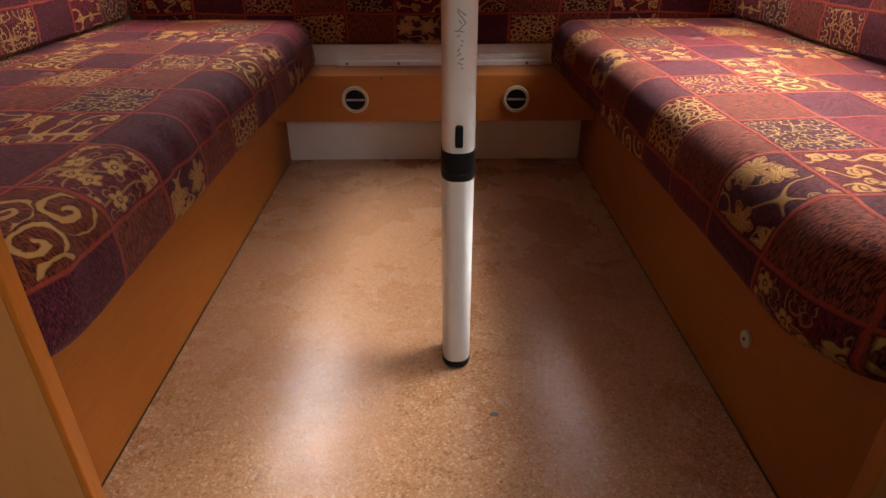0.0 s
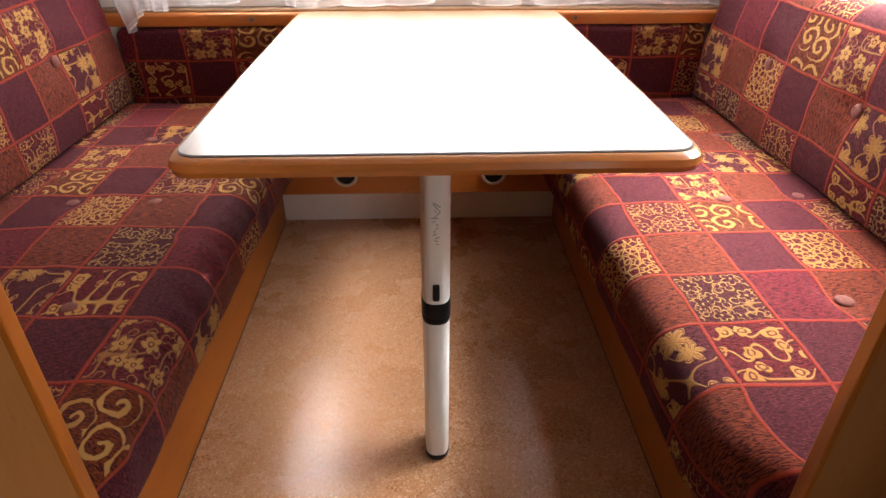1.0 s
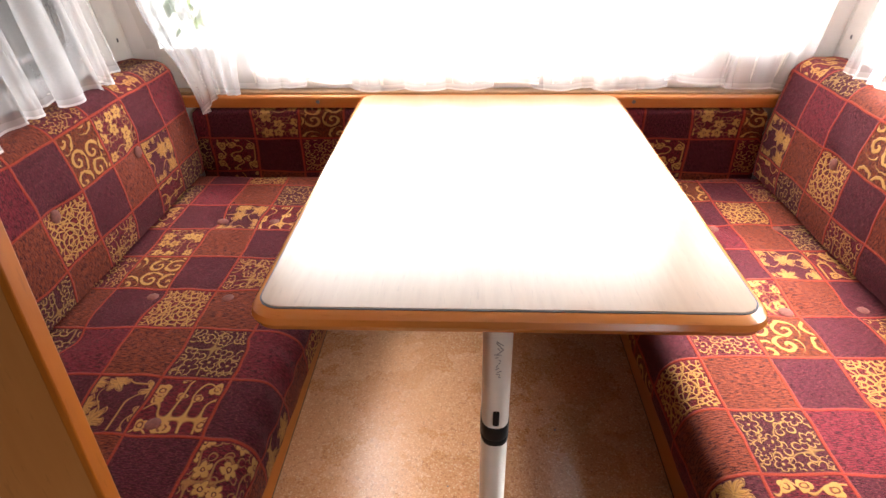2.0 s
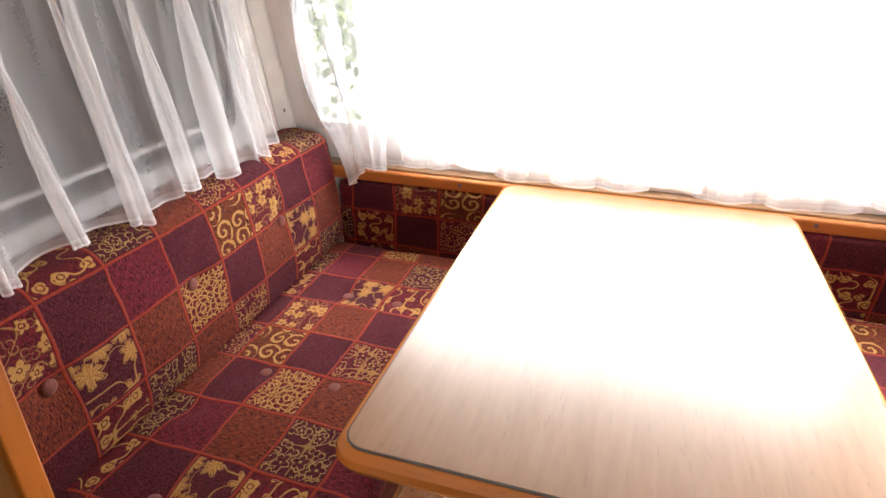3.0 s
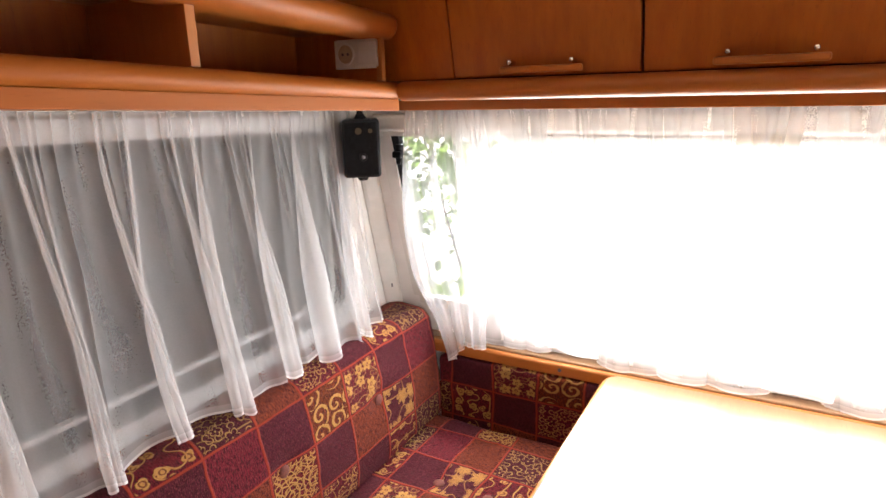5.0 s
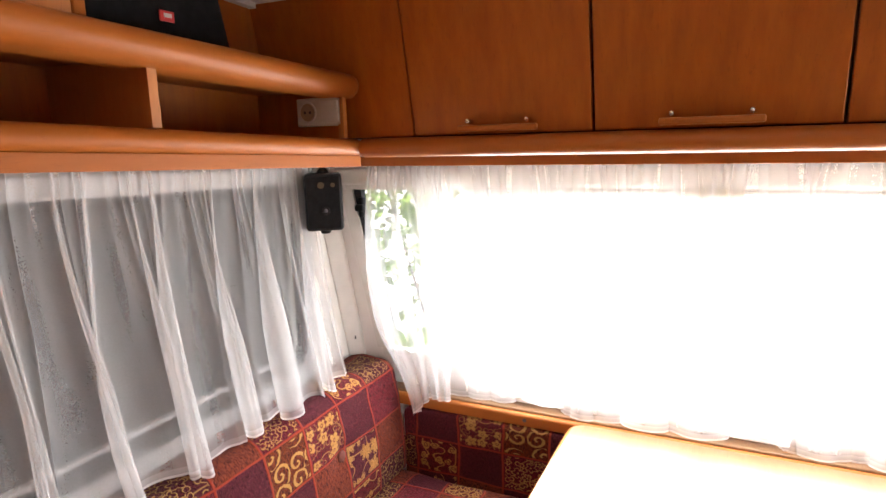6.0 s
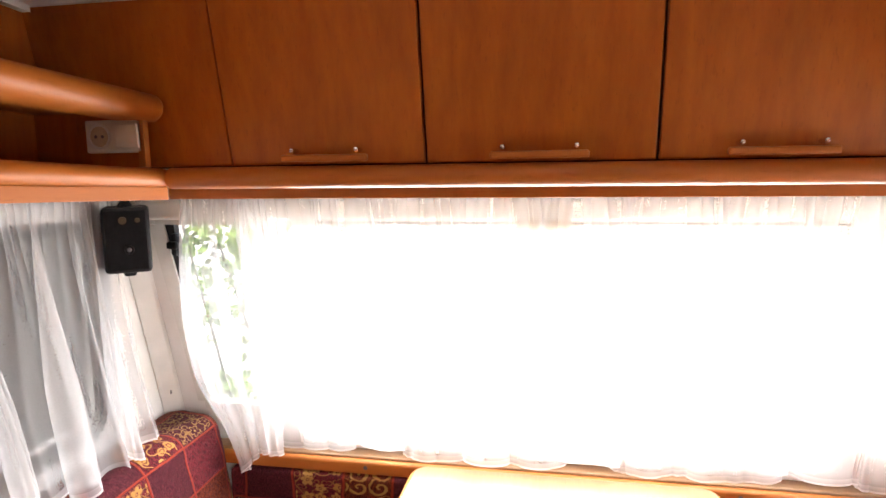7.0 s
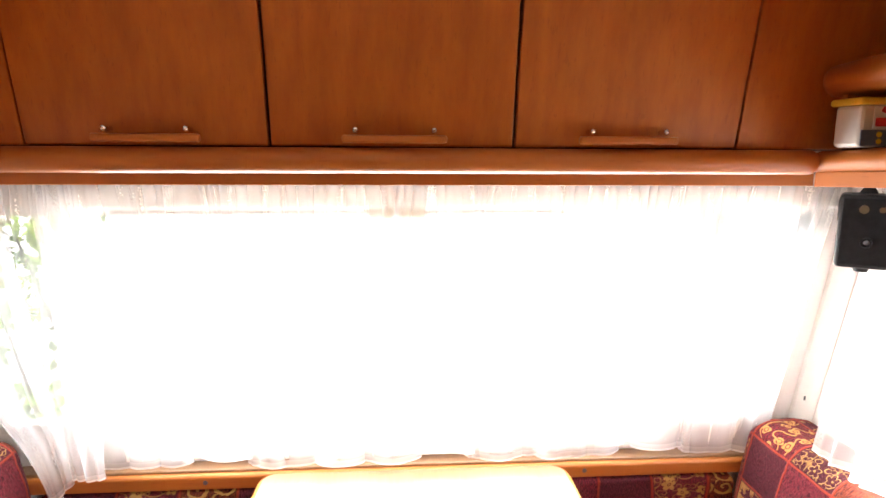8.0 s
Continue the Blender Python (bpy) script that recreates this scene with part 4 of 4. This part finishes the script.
# ---- small black satellite speakers under the shelf ----
def satellite(x, y, turn):
    s = thing("satellite_speaker", "small black loudspeaker on a swivel bracket under the shelf", "loudspeaker", "satellite speakers")
    part("cabinet", box(-0.051, 0.051, -0.048, 0.048, -0.079, 0.079, 0.010, 3), BLACK, s, "", True)
    part("grille", box(-0.044, 0.044, -0.0505, -0.047, -0.071, 0.071, 0.0015), GRILLE, s)
    m = pose(0.004, -0.0505, -0.022, 90)
    cone = part("woofer", ring_disc(0.008, 0.011, 0.003, m), BLACK, s, "black cone rim", True)
    part("cone_cap", cyl(0.006, 0.003, m @ pose(0, 0, 0.002), 18, r2=0.003), INK, cone, "dull metallic cone cap")
    part("tweeter", cyl(0.009, 0.002, pose(-0.006, -0.0512, 0.048, 90), 20), AMBER, s, "small amber tweeter dome")
    part("badge", cyl(0.006, 0.0015, pose(0.026, -0.0512, 0.048, 90), 16), AMBER, s, "small round amber badge")
    part("side_slot", box(-0.0525, -0.050, -0.030, 0.0, 0.02, 0.065, 0.001), RUBBER, s)
    part("bracket", cyl(0.018, 0.014, pose(0, 0.0, 0.0862), 20, r2=0.010, bevel=0.002), BLACK, s, "black swivel bracket")
    part("bracket_stem", cyl(0.009, 0.016, pose(0, 0, 0.1005), 16), BLACK, s)
    part("knob", cyl(0.013, 0.012, pose(0, 0, -0.085), 20, r2=0.017), BLACK, s, "black fixing knob")
    s.matrix_basis = pose(x, y, 1.3745, 0, 0, turn)
    return s


satellite(-1.003, 1.735, 36)
satellite(1.012, 1.735, -38)

# tub on the other shelf
tub = thing("storage_tub", "clear plastic tub with yellow lid and red label", "tub")
part("bowl", box(0.702, 0.815, 1.386, 1.443, 1.5475, 1.612, 0.006), TUB, tub)
part("lid", box(0.696, 0.821, 1.380, 1.449, 1.6115, 1.6225, 0.004), YELLOW, tub, "yellow snap-on lid")
lb = part("label", box(0.722, 0.780, 1.3845, 1.3862, 1.576, 1.609, 0.0005), PLASTIC, tub, "red and white paper label")
part("label_patch", box(0.725, 0.777, 1.3832, 1.3846, 1.579, 1.592), RED, lb, "red lower half of the label")
part("label_patch", shifted(box(-0.014, 0.014, -0.0007, 0.0007, -0.004, 0.004), Matrix.Translation((0.747, 1.3839, 1.599)) @ pose(0, 0, 0, 0, 28, 0)), RED, lb, "red slanting stroke of the label")
part("content", box(0.704, 0.813, 1.3847, 1.3861, 1.550, 1.574), BLUE, tub, "blue-grey content seen through the side")
for z in (1.5565, 1.567):
    part("content", cyl(0.0042, 0.001, Matrix.Translation((0.733, 1.3843, z)) @ TO_MINUS_Y, 14), YELLOW, tub, "yellow sweet seen through the side")


# ---- curtains ----
def curtain(name, label, a0, a1, point, hem_of, top_of, pleats, seed, rows=44, cols=1100, sweep=1.0):
    """Gathered voile: tight pleats at the head that run out into soft uneven folds. point(a, depth, z, t) places it."""
    rnd = random.Random(seed)
    wide = abs(a1 - a0)
    folds = [(pleats * f * rnd.uniform(0.9, 1.1), rnd.uniform(0, 6.28), w) for f, w in ((0.125, 1.0), (0.27, 0.75), (0.47, 0.5))]
    bm = bmesh.new()
    layer = bm.loops.layers.uv.new("UVMap")
    grid, uvc = [], {}
    for j in range(rows + 1):
        t = j / rows
        tight = max(0.0, 1 - t / 0.45) ** 2
        row = []
        for i in range(cols + 1):
            s = i / cols
            a = a0 + (a1 - a0) * s
            hem, top = hem_of(a), top_of(a)
            z = top + (hem - top) * t
            drift = 1.3 * noise.noise(Vector((s * 5, seed, t * 0.9))) + 0.5 * noise.noise(Vector((s * 17, seed + 3, t * 0.7)))
            depth = sway = 0.0
            for n, ph, w in folds:
                q = s * n * 6.283 + ph + drift
                strong = w * (0.35 + 1.5 * abs(noise.noise(Vector((s * n * 0.5, seed + n, t * 0.6)))))
                grow = 0.10 + 0.90 * min(1.0, t * 1.6)
                depth += 0.022 * strong * grow * math.sin(q)
                sway += sweep * 2.3 * wide / (n * 6.283) * strong * (0.35 + 0.65 * grow) * math.cos(q)
            q = s * pleats * 6.283 + 2.5 * noise.noise(Vector((s * 31, seed, 0.0)))
            pinch = 0.55 + 0.45 * tight
            depth += 0.0035 * pinch * math.sin(q)
            sway += (1.3 + 1.4 * noise.noise(Vector((s * 23, seed + 8, 0.2)))) * pinch * wide / (pleats * 6.283) * math.cos(q)
            if t < 0.055:
                depth += 0.003
            v = bm.verts.new(point(a + sway, depth, z, t))
            uvc[v] = (s * wide, (1 - t) * (top - hem))
            row.append(v)
        grid.append(row)
    for r0, r1 in zip(grid, grid[1:]):
        for i in range(cols):
            bm.faces.new((r0[i], r0[i + 1], r1[i + 1], r1[i]))
    for f in bm.faces:
        for lp in f.loops:
            lp[layer].uv = uvc[lp.vert]
    return tagged(part(name, bm, VOILE, None, "", True), label, "curtain", "voile curtains")


def wavy_hem(base, amp, k, seed):
    return lambda a: base + amp * noise.noise(Vector((a * k, seed, 0.3))) + 0.5 * amp * math.sin(a * k * 3.1 + seed)


for side in (-1, 1):
    curtain("curtain", "sheer white voile curtain gathered over the side window", 0.50, 1.745,
            lambda a, d, z, t, side=side: (side * (1.052 - d * 1.0 - 0.085 * t ** 1.5), a, z), wavy_hem(0.850, 0.016, 6.0, 2.0 + side), lambda a: 1.483 + SHELF_RISE * (1.49 - min(a, 1.49)), 62, 20 + side)


def step01(v):
    v = max(0.0, min(1.0, v))
    return v * v * (3 - 2 * v)


def tip_hem(x):
    return 0.738 - 0.068 * math.exp(-((x + 0.885) / 0.034) ** 2) + 0.004 * math.sin(x * 40)


def tip_point(x, d, z, t):
    """The narrow end curtain bellies outwards and is drawn together into a hanging tip."""
    lo = -0.890 - 0.035 * math.sin(math.pi * min(1.0, t / 0.8)) + 0.045 * step01((t - 0.6) / 0.4)
    hi = -0.655 - 0.075 * step01((t - 0.35) / 0.65)
    y = 1.782 + 0.152 * t
    return (lo + (hi - lo) * (x + 0.905) / 0.25, min(y + d * 0.6, lean(z) - 0.024 if z > 0.74 else 9), z)


def front_hem(x):
    return 0.750 + 0.012 * math.sin(x * 11 + 1.0) + 0.008 * math.sin(x * 23) - 0.008 * math.exp(-((x - 0.93) / 0.06) ** 2)


def front_point(x, d, z, t):
    y = 1.790 + 0.184 * min(1.0, t * 1.05)
    return (x, min(y + d * 0.7, lean(z) - 0.016 if z > 0.74 else 9), z)


curtain("curtain", "narrow sheer white voile curtain gathered to a hanging tip", -0.905, -0.655, tip_point, tip_hem, lambda a: 1.480, 26, 37, 44, 420, 1.7)
curtain("curtain", "sheer white voile curtain gathered across the front windows", -0.775, 1.00, front_point, front_hem, lambda a: 1.480, 84, 31, 44, 1300, 0.8)

# ---- outside ----
setting("ground", box(-60, 60, -60, 60, -0.62, -0.60), PALE_GROUND, "ground outside the caravan, pale to stand in for a glaring view", "ground")
aw = thing("awning", "grey cloth awning standing against the caravan's side", "awning")
part("wall", box(-3.62, -3.60, -1.2, 2.1, -0.60, 1.6, 0.0), AWNING, aw)
part("roof", shifted(box(-1.35, 1.35, -1.65, 1.65, -0.01, 0.01), Matrix.Translation((-2.42, 0.45, 1.80)) @ pose(0, 0, 0, 0, -8)), AWNING, aw)
part("end_wall", box(-3.60, -1.25, 2.08, 2.10, -0.60, 1.75), AWNING, aw)
part("pole", cyl(0.014, 2.3, Matrix.Translation((-3.5, 1.5, 0.55))), GREY, aw, "grey awning pole")
part("cross_pole", cyl(0.012, 3.0, Matrix.Translation((-3.5, 0.5, 1.45)) @ pose(0, 0, 0, 90)), GREY, aw, "grey awning cross pole")

hedge = tagged(thing("hedge", "leafy green shrub with fine twigs outside the front window", "shrub"), "", "", "", "stuff")
random.seed(11)
bm = bmesh.new()
for i in range(4800):
    c = Vector((random.gauss(-2.15, 0.45), random.uniform(3.1, 4.0), random.uniform(-0.5, 2.3)))
    if noise.noise(c * 2.6) < 0.05:
        continue
    l, w = random.uniform(0.03, 0.07), random.uniform(0.018, 0.036)
    m = Matrix.Translation(c) @ Euler((random.uniform(-1, 1), random.uniform(-1, 1), random.uniform(0, 6.3))).to_matrix().to_4x4()
    vs = [bm.verts.new(m @ Vector(p)) for p in ((-l, 0, 0), (-l * 0.3, w, 0.006), (l * 0.4, w * 0.8, 0.004), (l, 0, -0.008), (l * 0.4, -w * 0.8, 0.004), (-l * 0.3, -w, 0.006), (0, 0, -0.004))]
    for j in range(6):
        bm.faces.new((vs[j], vs[(j + 1) % 6], vs[6]))
part("leaves", bm, LEAF, hedge)
bm = bmesh.new()
for i in range(7):
    x, y = random.gauss(-2.15, 0.4), random.uniform(3.15, 3.95)
    h = random.uniform(1.4, 2.4)
    tmp = bpy.data.meshes.new("tmp")
    cyl(0.012, h, Matrix.Translation((x, y, -0.6 + h / 2)) @ pose(0, 0, 0, random.uniform(-12, 12), random.uniform(-12, 12)), 6, r2=0.004).to_mesh(tmp)
    bm.from_mesh(tmp)
    bpy.data.meshes.remove(tmp)
part("twigs", bm, BARK, hedge)
